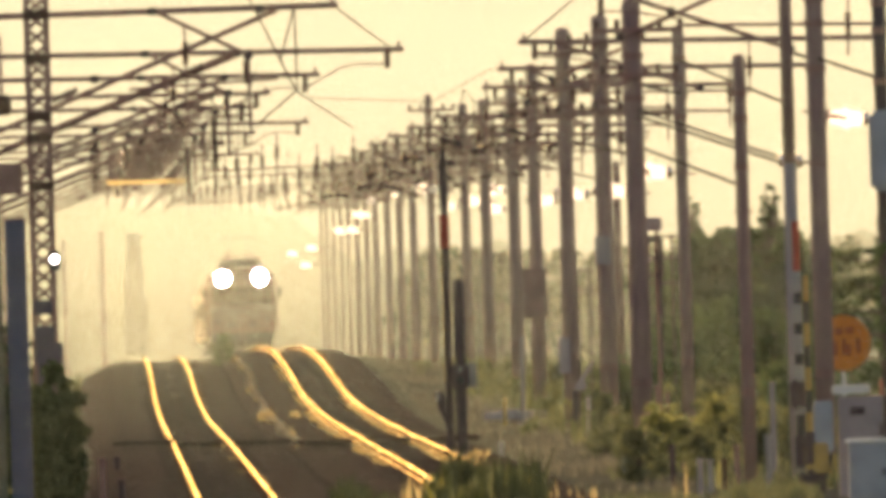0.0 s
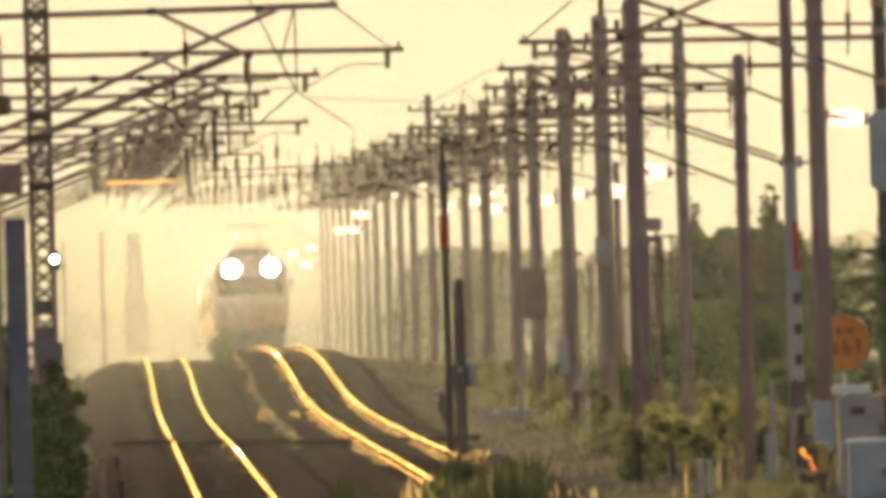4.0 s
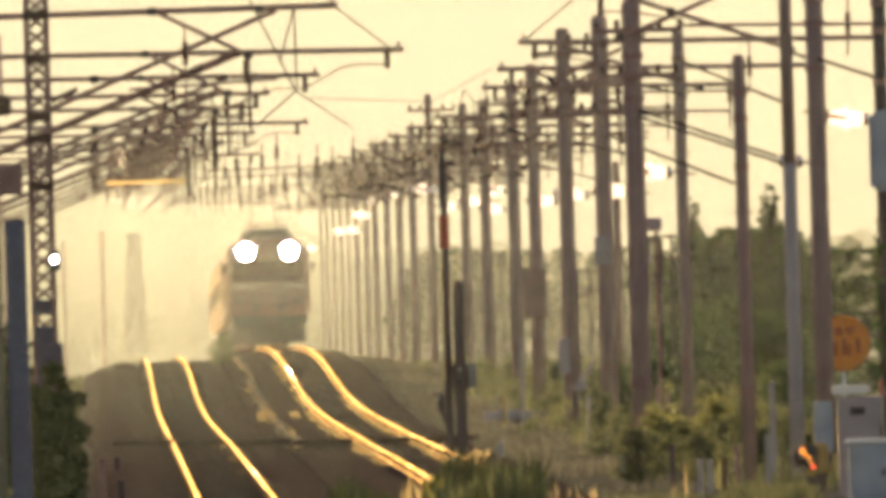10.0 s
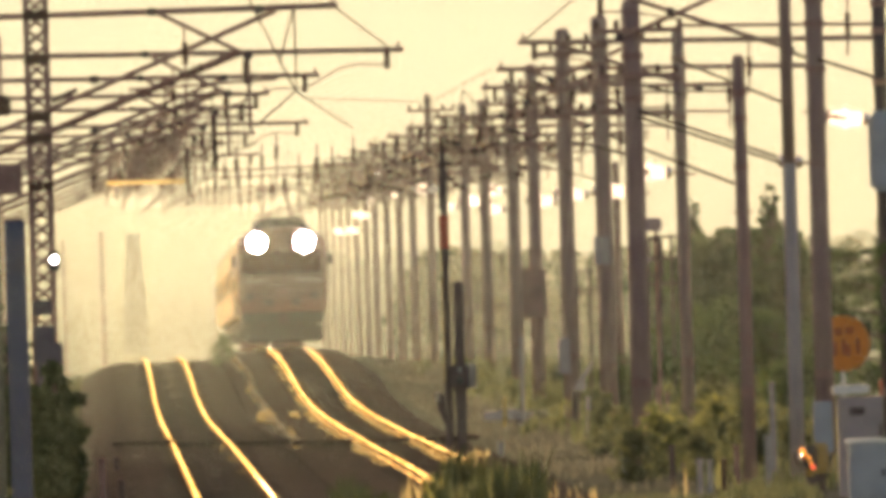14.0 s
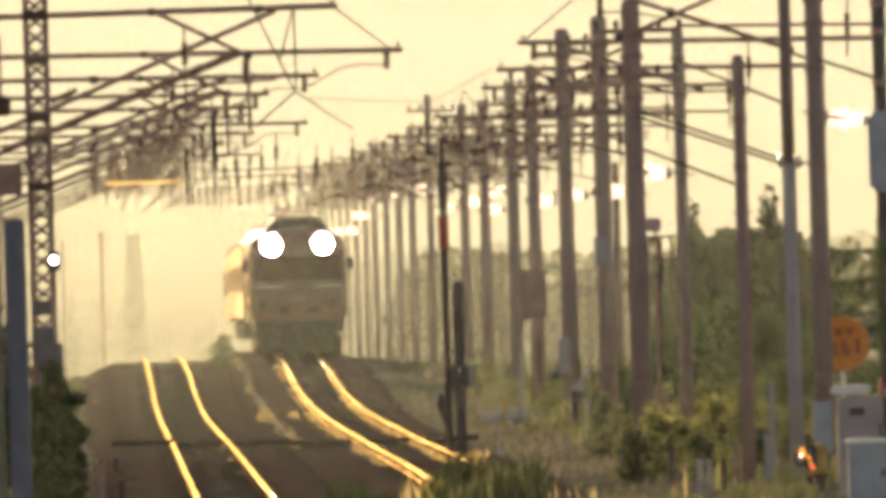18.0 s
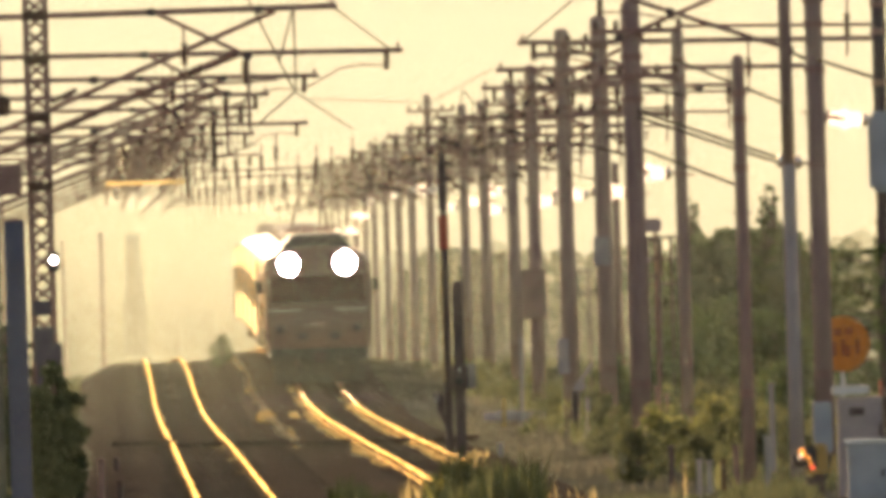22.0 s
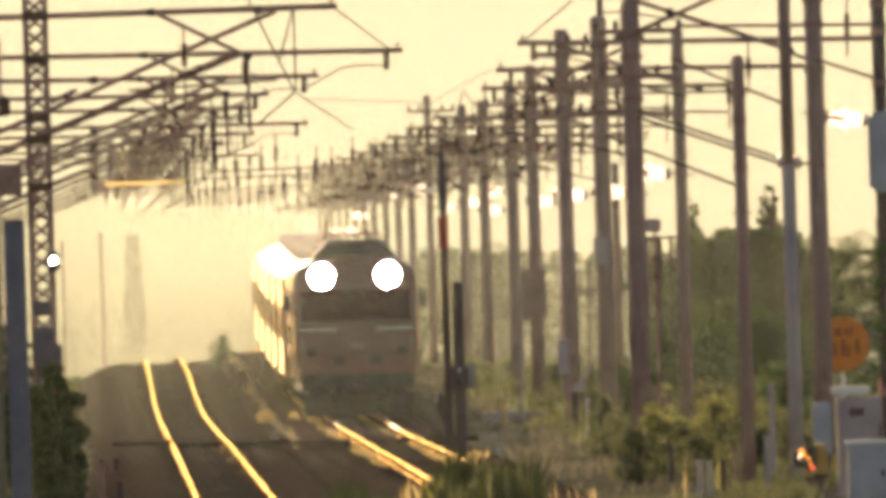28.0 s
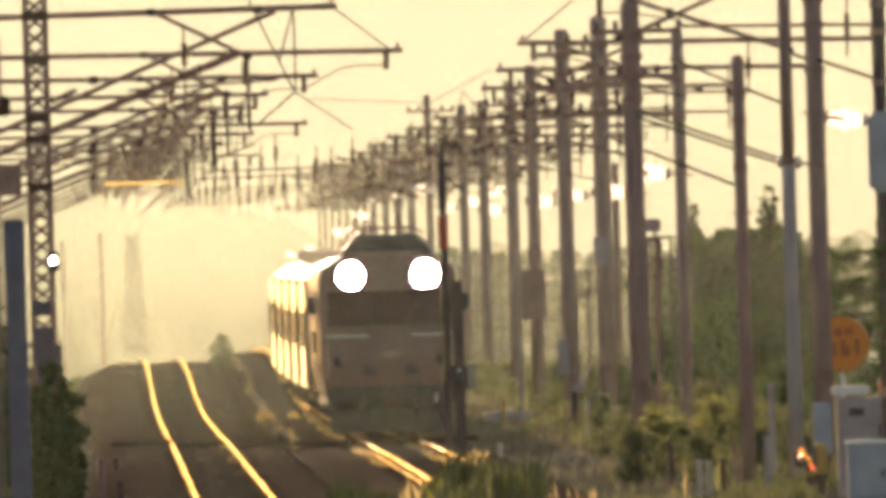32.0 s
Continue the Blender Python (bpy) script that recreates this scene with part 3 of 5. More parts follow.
def right_bracket(y, k):
    """Beam over the near track, hung from the masts beside it."""
    cx = track_x(y) + 0.2
    zb = EYE + (4.42, 4.15, 4.02, 4.02)[min(k, 3)] - (0.4 if k > 3 else 0)
    t = thing("overhead_line_bracket", cx, y, zb, "dark steel beam bracket with crossed struts beside the track", "bracket", "brackets over the near track")
    t.rotation_euler.y = radians(1.2 if k == 0 else 0.9)
    o = (0.0, 0.0, 0.45, 1.05)[k] if k < 4 else 0.6
    part("beam", tube((2.55 + o, 0, 0), (9.9, 0, 0), 0.055, seg=10), STEEL, t)
    part("strut", tube((3.2 + o, 0.1, -0.78), (5.0 + o, 0.1, 0.0), 0.04, seg=8), STEEL, t)
    part("brace", tube((3.2 + o, -0.1, 0.0), (6.2, -0.1, -0.98), 0.042, seg=8), STEEL, t)
    part("end_insulator", tube((2.88 + o, 0, -0.02), (2.88 + o, 0, -0.36), 0.055, seg=10), BROWN_PORCELAIN, t)
    part("steady_arm", pipe([(2.88 + o, 0, -0.3), (3.4 + o, 0, -0.3), (4.3 + o, 0, -0.45)], 0.018), STEEL, t)
    part("tip_fitting", box((2.66 + o, 0, 0.1), (0.05, 0.05, 0.16)), STEEL, t)
    part("lower_beam", tube((4.2, 0, -0.55), (8.6, 0, -0.55), 0.03, seg=8), STEEL, t)
    part("hanger", tube((7.2, 0, 0), (7.2, 0, -1.1), 0.022, seg=6), STEEL, t)
    part("insulator", lathe(sheds(0.4, 0.07, 5), 10, along((0, 0, -1), (7.2, 0, -0.35))), BROWN_PORCELAIN, t)
    if k >= 2:
        part("tie_rod", tube((2.7 + o, 0.05, -0.95), (8.2, 0.05, -1.0), 0.03, seg=6), STEEL, t)
        part("tie_rod", tube((2.3, 0.05, -1.5), (6.4, 0.05, -1.45), 0.03, seg=6), STEEL, t)
        for x, top, low in ((2.6, -0.8, -2.1), (3.7, 0.0, -1.8), (4.7, 0.0, -1.5), (5.7, 0.0, -1.9), (8.2, 0.0, -1.4)):
            part("drop_rod", tube((x, 0, top), (x, 0, low), 0.026, seg=6), STEEL, t)
            part("insulator", lathe(sheds(0.36, 0.09, 4), 8, along((0, 0, -1), (x, 0, top - 0.45))), BROWN_PORCELAIN, t)
    if 3 <= k < 9:
        for j, (x, z) in enumerate(((1.6, -1.9), (2.5, -1.35), (3.3, -1.7), (4.2, -1.15), (5.2, -1.65), (6.3, -1.25))):
            lean = 0.3 * (-1) ** (j + k)
            part("registration_tube", tube((x - 0.55, -0.06, z - lean), (x + 0.6, -0.06, z + lean), 0.026, seg=6), STEEL, t)
            part("insulator", lathe(sheds(0.4, 0.1, 4), 8, along((1, 0, -lean), (x, -0.1, z + 0.12))), BROWN_PORCELAIN, t)
    for x, z in ((3.2 + o, -0.75), (5.0, 0), (6.2, -0.98), (4.1 + o, -0.3)):
        part("clamp", box((x, 0, z), (0.14, 0.28, 0.13), bevel=0.02), DARK_STEEL, t)
    return t


for k, y in enumerate(STATIONS):
    if k < 11:
        left_bracket(y, k)
    right_bracket(y, k)
    if 0 < k < 14:
        concrete_mast(track_x(y) - SPACING - 6.4, y, EYE + 4.3 - 0.1 * min(k, 4), 0.13, "round concrete mast on the far side of the line", collar=False)


def build_wires():
    """Messenger and contact wires with droppers over both tracks, and feeders on the brackets."""
    for shift, group in ((0, "near"), (-SPACING, "far")):
        t = thing("overhead_wires", 0, 0, 0, "thin copper contact and messenger wires hung over the track", "wires", "overhead wires")
        st = [300, 345] + STATIONS[:9]
        for i in range(len(st) - 1):
            a, b = st[i], st[i + 1]
            za, zb = rail_z(a) + 5.15, rail_z(b) + 5.15
            sa, sb = 0.18 * (-1) ** i, -0.18 * (-1) ** i
            part("contact_wire", tube((track_x(a) + shift + sa, a, za), (track_x(b) + shift + sb, b, zb), 0.008 if a < 600 else 0.005, seg=5), WIRE, t)
            line = []
            for j in range(9):
                f = j / 8
                y = a + (b - a) * f
                p = (track_x(y) + shift + sa + (sb - sa) * f, y, za + (zb - za) * f + 0.95 - 1.9 * f * (1 - f))
                line.append(p)
                if 0 < j < 8 and (a < 560 or j == 4):
                    part("dropper", tube(p, (p[0], y, za + (zb - za) * f), 0.006, seg=4), WIRE, t)
            part("messenger_wire", pipe(line, 0.008 if a < 600 else 0.005, seg=5), WIRE, t)


build_wires()


def stay_wires():
    """Thin wires that hang in a fan from the nearest bracket to the far catenary."""
    ends = (((-0.097, 456, 6.798), (1.108, 456, 7.412)), ((-2.602, 456, 6.918), (-0.098, 456, 6.764)), ((-3.293, 395, 8.334), (-2.504, 395, 6.65)), ((-2.48, 395, 8.112), (-2.474, 395, 6.65)), ((-2.48, 395, 8.112), (-2.756, 395, 7.152)), ((-2.494, 395, 6.63), (-3.385, 420, 6.201)), ((3.531, 400, 6.146), (5.769, 372, 5.071)), ((3.528, 400, 6.036), (5.721, 372, 5.007)), ((4.681, 445, 7.401), (5.76, 372, 6.001)), ((3.377, 455, 5.987), (4.673, 352, 4.638)), ((2.924, 505, 6.126), (3.408, 400, 5.349)), ((6.265, 372, 6.74), (6.497, 330, 6.075)), ((2.316, 560, 5.846), (3.292, 455, 5.056)), ((1.323, 660, 6.088), (2.369, 560, 5.284)), ((3.545, 400, 6.606), (4.783, 445, 6.696)), ((5.73, 372, 6.896), (6.264, 372, 6.694)), ((-1.808, 395, 8.112), (-0.949, 455, 7.868)), ((1.785, 455, 7.969), (2.46, 395, 8.133)), ((-2.494, 395, 6.63), (-2.136, 560, 6.847)))
    for a, b in ends:
        solo("stay_wire", tube(a, b, 0.008 if a[1] == 456 else 0.016 if a[0] < 2.5 else 0.026, seg=6), WIRE, "thin stay wire strung between the brackets", "wire", "stay wires")


stay_wires()


# ---------------------------------------------------------------- the train
def section(half, sill, eave, crown, y, rake=0.0, pinch=1.0):
    """Cross-section of a rail vehicle, counter-clockwise from the left sill."""
    w = half * pinch
    pts = [(-w * 0.93, sill), (-w, sill + 0.62), (-w, eave - 0.35), (-w * 0.985, eave - 0.1), (-w * 0.93, eave + 0.08), (-w * 0.72, eave + (crown - eave) * 0.62), (-w * 0.4, eave + (crown - eave) * 0.92), (0, crown)]
    pts += [(-x, z) for x, z in pts[-2::-1]]
    return [(x, y + rake * max(0.0, (z - 2.05)), z) for x, z in pts]


def cuff(r1, r2, y0, y1, at):
    """A short open tube along y."""
    bm = bmesh.new()
    rings = [[bm.verts.new((at[0] + r * math.cos(i * math.pi / 12), y, at[1] + r * math.sin(i * math.pi / 12))) for i in range(24)] for r, y in ((r1, y1), (r1, y0), (r2, y0), (r2, y1))]
    for p, q in zip(rings, rings[1:]):
        for i in range(24):
            bm.faces.new((p[i], p[(i + 1) % 24], q[(i + 1) % 24], q[i]))
    return bm


def build_loco():
    t = thing("locomotive", 0, 0, 0, "maroon electric locomotive with two blazing headlights, roof dark", "locomotive")
    secs = [section(1.43, 1.0, 3.42, 3.78, 0.0, 0.10, 0.965), section(1.43, 1.0, 3.45, 3.82, 0.22, 0.06, 1.0), section(1.43, 1.0, 3.45, 3.82, 1.5), section(1.43, 1.0, 3.45, 3.82, 16.9), section(1.43, 1.0, 3.45, 3.82, 18.3, 0, 1.0), section(1.43, 1.0, 3.42, 3.78, 18.6, 0, 0.965)]
    body = part("body", loft(secs), LOCO_RED, t)
    # windscreen, in two panes with a post between
    for sx in (-1, 1):
        part("windscreen", box((sx * 0.645, 0.02, 2.66), (1.2, 0.06, 0.72), rot=(-6, 0, 0), bevel=0.02), WINDSCREEN, t, "dark windscreen pane")
        part("windscreen_trim", box((sx * 0.62, 0.0, 2.31), (1.12, 0.07, 0.03), rot=(-6, 0, 0)), DARK_STEEL, t)
        part("wiper", tube((sx * 0.3, -0.04, 2.34), (sx * 0.62, -0.0, 2.8), 0.012, seg=6), BLACK_PAINT, t)
        lamp = part("headlight", cuff(0.265, 0.295, -0.15, 0.14, (sx * 0.75, 3.33)), LOCO_ROOF, t, "round headlight housing")
        part("lens", lathe([(0.26, 0), (0.25, 0.03), (0.17, 0.06), (0.02, 0.07)], 20, along((0, -1, 0), (sx * 0.75, -0.02, 3.33))), HEADLIGHT, lamp, "blazing white headlight lens", smooth=True)
        mark = part("tail_lamp", lathe([(0.10, 0), (0.11, 0.05), (0.09, 0.08)], 14, along((0, -1, 0), (sx * 1.02, 0.01, 1.62))), DARK_STEEL, t)
        part("lens", lathe([(0.075, 0), (0.03, 0.02)], 12, along((0, -1, 0), (sx * 1.02, -0.07, 1.62))), DARK_STEEL, mark)
        part("white_stripe", box((sx * 0.87, -0.012, 2.12), (0.86, 0.03, 0.05)), DULL_WHITE, t, "thin white stripe below the windscreen")
        part("handrail", pipe([(sx * 1.25, -0.03, 1.25), (sx * 1.25, -0.09, 1.3), (sx * 1.25, -0.09, 2.0), (sx * 1.25, -0.03, 2.05)], 0.018), BRIGHT_METAL, t)
        part("mirror", box((sx * 1.55, 0.45, 2.75), (0.14, 0.06, 0.34), bevel=0.02), BLACK_PAINT, t)
        part("steps", box((sx * 1.2, 0.12, 0.62), (0.36, 0.24, 0.05)), UNDERFRAME, t)
        part("air_hose", pipe([(sx * 0.55, -0.05, 0.95), (sx * 0.55, -0.2, 0.75), (sx * 0.5, -0.16, 0.45)], 0.03), BLACK_PAINT, t)
        # sides
        part("cab_window", box((sx * 1.44, 1.25, 2.62), (0.03, 0.8, 0.62), bevel=0.01), GLASS_DARK, t)
        part("cab_door", box((sx * 1.438, 2.2, 2.1), (0.03, 0.62, 1.9), bevel=0.01), LOCO_RED, t)
        for i in range(6):
            part("louvre_panel", box((sx * 1.44, 4.3 + 1.9 * i, 2.75), (0.035, 1.4, 0.6), bevel=0.01), STEEL, t)
        for i in range(4):
            part("side_window", box((sx * 1.44, 5.2 + 2.6 * i, 2.0), (0.03, 0.9, 0.45), bevel=0.01), GLASS_DARK, t)
    part("windscreen_post", box((0, -0.015, 2.66), (0.1, 0.05, 0.7), rot=(-6, 0, 0)), WINDSCREEN, t)
    part("number_plate_panel", box((0, -0.015, 1.74), (0.34, 0.03, 0.08)), STEEL, t, "plain metal plate with bars")
    part("jumper_box", box((-0.42, -0.06, 1.42), (0.26, 0.14, 0.2), bevel=0.02), DARK_STEEL, t)
    part("jumper_box", box((0.42, -0.06, 1.42), (0.26, 0.14, 0.2), bevel=0.02), DARK_STEEL, t)
    part("buffer_beam", box((0, 0.08, 0.92), (2.56, 0.3, 0.36), bevel=0.03), UNDERFRAME, t)
    cp = part("coupler", box((0, -0.28, 0.88), (0.3, 0.6, 0.3), bevel=0.05), DARK_STEEL, t)
    part("knuckle", box((0.08, -0.55, 0.88), (0.2, 0.16, 0.28), bevel=0.05), DARK_STEEL, cp)
    part("pilot", box((0, 0.2, 0.42), (2.45, 0.16, 0.5), rot=(-10, 0, 0), bevel=0.03), UNDERFRAME, t, "dusty snow plough under the buffer beam")
    part("underframe", box((0, 9.3, 0.9), (2.5, 18.0, 0.3)), UNDERFRAME, t)
    # roof
    part("front_hood", loft([[(-0.98 * k, y, 3.62), (-0.9 * k, y, 3.84), (-0.62 * k, y, zt), (0.62 * k, y, zt), (0.9 * k, y, 3.84), (0.98 * k, y, 3.62)] for y, k, zt in ((0.3, 0.95, 4.05), (0.42, 1.0, 4.14), (2.2, 1.0, 4.14))]), LOCO_ROOF, t, "dark hood over the cab")
    for i in range(4):
        part("roof_hatch", box((0, 4.0 + 3.2 * i, 3.93), (1.7, 2.4, 0.26), bevel=0.06), LOCO_ROOF, t)
    part("whistle", tube((0.4, 0.5, 4.0), (0.4, 0.5, 4.16), 0.05), BRIGHT_METAL, t)
    part("aerial", tube((-0.3, 2.4, 3.8), (-0.3, 2.4, 4.4), 0.02), STEEL, t)
    for y, rise in ((3.9, 0.12), (15.2, 1.0)):
        pan = part("pantograph", box((0, y, 4.1), (1.3, 1.5, 0.08)), STEEL, t, "scissor pantograph on the roof")
        z1, z2 = 4.14 + 0.48 * rise, 4.14 + 0.94 * rise
        for sx in (-1, 1):
            part("insulator", lathe(sheds(0.22, 0.09, 3), 10, pose(sx * 0.55, y - 0.6, 3.86)), PORCELAIN, pan)
            part("lower_arm", tube((sx * 0.5, y + 0.6, 4.14), (sx * 0.42, y - 0.5, z1), 0.03), STEEL, pan)
            part("upper_arm", tube((sx * 0.42, y - 0.5, z1), (sx * 0.3, y + 0.1, z2), 0.022), STEEL, pan)
        part("collector_head", pipe([(-0.8, y + 0.1, z2 - 0.1), (-0.6, y + 0.1, z2 + 0.03), (0.6, y + 0.1, z2 + 0.03), (0.8, y + 0.1, z2 - 0.1)], 0.03), STEEL, pan)
    bogies(t, (3.2, 9.3, 15.4), 0.5)
    return t


def bogies(t, centres, r):
    for c in centres:
        b = part("bogie", box((0, c, 0.62), (2.2, 2.9, 0.26), bevel=0.04), UNDERFRAME, t)
        for dy in (-1.05, 1.05):
            for sx in (-1, 1):
                part("wheel", lathe([(r + 0.03, 0), (r + 0.03, 0.025), (r, 0.03), (r * 0.99, 0.12), (0.12, 0.14)], 20, along((sx, 0, 0), (sx * 0.5, c + dy, r + 0.0))), STEEL, b)
            part("axle_box", box((0, c + dy, 0.5), (2.25, 0.26, 0.26), bevel=0.03), UNDERFRAME, b)


def fluting(sx, y0, y1, z0, z1):
    """Pressed horizontal flutes of a steel coach side."""
    bm = bmesh.new()
    prof = [(1.444, z0)]
    for k in range(int((z1 - z0) / 0.05)):
        prof += [(1.456, z0 + 0.05 * k + 0.012), (1.444, z0 + 0.05 * (k + 1))]
    q = [[bm.verts.new((sx * x, y, z)) for x, z in prof] for y in (y0, y1)]
    for i in range(len(prof) - 1):
        f = (q[0][i], q[0][i + 1], q[1][i + 1], q[1][i])
        bm.faces.new(f if sx < 0 else f[::-1])
    return bm


def build_coach():
    t = thing("coach", 0, 0, 0, "silver ribbed passenger coach shining in low sun", "coach", "coaches of the train")
    secs = [section(1.44, 0.95, 3.2, 3.66, 0.0, 0, 0.975)] + [section(1.44, 0.95, 3.2, 3.66, y) for y in (0.15, 4, 8, 12, 16, 19.65)] + [section(1.44, 0.95, 3.2, 3.66, 19.8, 0, 0.975)]
    body = part("body", loft(secs), COACH_SILVER, t)
    body.data.materials.append(COACH_ROOF)
    for p in body.data.polygons:
        if p.center.z > 3.3:
            p.material_index = 1
    for sx in (-1, 1):
        for i in range(9):
            part("window", box((sx * 1.445, 2.6 + 1.85 * i, 2.2), (0.03, 1.2, 0.72), bevel=0.01), COACH_GLASS, t)
        for y in (0.9, 18.9):
            d = part("door", box((sx * 1.447, y, 1.95), (0.03, 0.8, 1.85), bevel=0.01), COACH_SILVER, t)
            part("door_window", box((sx * 1.466, y, 2.3), (0.012, 0.45, 0.65)), COACH_GLASS, d)
            part("door_handrail", tube((sx * 1.5, y - 0.52, 1.1), (sx * 1.5, y - 0.52, 2.7), 0.02, seg=8), COACH_ROOF, t)
        part("end_pillar", box((sx * 1.46, 0.06, 2.1), (0.06, 0.1, 2.3), bevel=0.01), COACH_ROOF, t)
        part("drain_pipe", box((sx * 1.46, 6.4, 2.1), (0.05, 0.08, 2.3), bevel=0.01), COACH_ROOF, t)
        for y0, y1, z0, z1 in [(1.35, 18.45, 0.98, 1.80), (0.1, 19.7, 2.62, 3.18)] + [(3.24 + 1.85 * i, 3.81 + 1.85 * i, 1.82, 2.58) for i in range(8)]:
            part("fluting", fluting(sx, y0, y1, z0, z1), COACH_SILVER, t)
        part("rain_gutter", box((sx * 1.40, 9.9, 3.28), (0.06, 19.4, 0.05)), COACH_ROOF, t)
    for i in range(3):
        part("air_conditioner", box((0, 3.5 + 6.4 * i, 3.74), (1.5, 2.6, 0.3), bevel=0.07), COACH_ROOF, t)
    part("gangway", box((0, -0.22, 2.0), (1.0, 0.4, 2.0), bevel=0.04), BLACK_PAINT, t)
    part("underframe", box((0, 9.9, 0.8), (2.3, 12.5, 0.5), bevel=0.05), UNDERFRAME, t)
    part("coupler", box((0, -0.3, 0.85), (0.22, 0.7, 0.22)), DARK_STEEL, t)
    bogies(t, (2.6, 17.2), 0.43)
    return t


LOCO = build_loco()
COACHES = [build_coach()]
COACHES += [copy_thing(COACHES[0], pose(0, 0, 0)) for _ in range(4)]
TRAIN_START, TRAIN_SPEED = 923.0, 14.65


# ---------------------------------------------------------------- level crossing
def barrier(name, x, y, z, length, bands, thick, label):
    """A drive on a post with a counterweight, and an arm in coloured bands that turns about the drive's shaft."""
    t = thing("crossing_barrier", x, y, z, label, "barrier", "crossing barriers")
    g = ground_z(x, y) - z
    part("drive_post", box((0.14, 0, (g - 0.25) / 2 - 0.1), (0.16, 0.2, abs(g) - 0.1), bevel=0.01), DARK_STEEL, t)
    part("drive_box", box((0.16, 0, -0.05), (0.22, 0.34, 0.46), bevel=0.03), YELLOW_PAINT, t)
    arm = part("arm", box((0, 0, 0.1), (thick * 1.5, thick * 1.8, 0.5), bevel=0.01), DARK_STEEL, t, "barrier arm in coloured bands")
    z0 = 0.3
    for frac, material in bands:
        z1 = z0 + frac * (length - 0.3)
        part("band", tube((0, 0, z0), (0, 0, z1), thick * (0.62 - 0.2 * z0 / length), thick * (0.62 - 0.2 * z1 / length), seg=12), material, arm)
        z0 = z1
    part("counterweight", box((0, 0, -0.42), (0.12, 0.2, 0.42), bevel=0.03), DARK_STEEL, arm)
    return arm


BW = [(0.11, BLACK_PAINT), (0.07, DULL_WHITE), (0.06, BLACK_PAINT), (0.1, DULL_WHITE), (0.05, BLACK_PAINT), (0.09, DULL_WHITE), (0.05, BLACK_PAINT), (0.09, DULL_WHITE), (0.05, BLACK_PAINT), (0.1, DULL_WHITE), (0.23, RED_PAINT)]
YB = [(0.14, YELLOW_PAINT), (0.14, BLACK_PAINT), (0.14, YELLOW_PAINT), (0.14, BLACK_PAINT), (0.14, YELLOW_PAINT), (0.14, BLACK_PAINT), (0.16, YELLOW_PAINT)]
NEAR_ARM = barrier("a", *(5.379, 345, 0.439), 3.62, BW, 0.13, "black and white crossing barrier with a red tip")
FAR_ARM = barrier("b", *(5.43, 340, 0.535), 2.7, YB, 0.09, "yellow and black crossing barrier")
# Glowing discs added on the counterweight end in place of a sun glint.
part("glint_mount", box((0, 0.04, -0.62), (0.2, 0.36, 0.1), bevel=0.03), BLACK_PAINT, FAR_ARM)
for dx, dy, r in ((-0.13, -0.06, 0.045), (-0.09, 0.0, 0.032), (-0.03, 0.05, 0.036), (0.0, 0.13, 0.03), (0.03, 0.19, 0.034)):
    part("lens", lathe([(r, 0), (r * 0.6, 0.025), (0.004, 0.032)], 12, along((0, 0, -1), (dx, dy, -0.66))), AMBER_GLINT if dy < 0.15 else RED_GLINT, FAR_ARM, "amber glow added for a sun glint" if dy < 0.15 else "red glow added for a sun glint")
part("signal_box", box((-0.03, 0, 0.98), (0.24, 0.2, 0.46), bevel=0.04), DARK_STEEL, NEAR_ARM, "dark box on the arm")


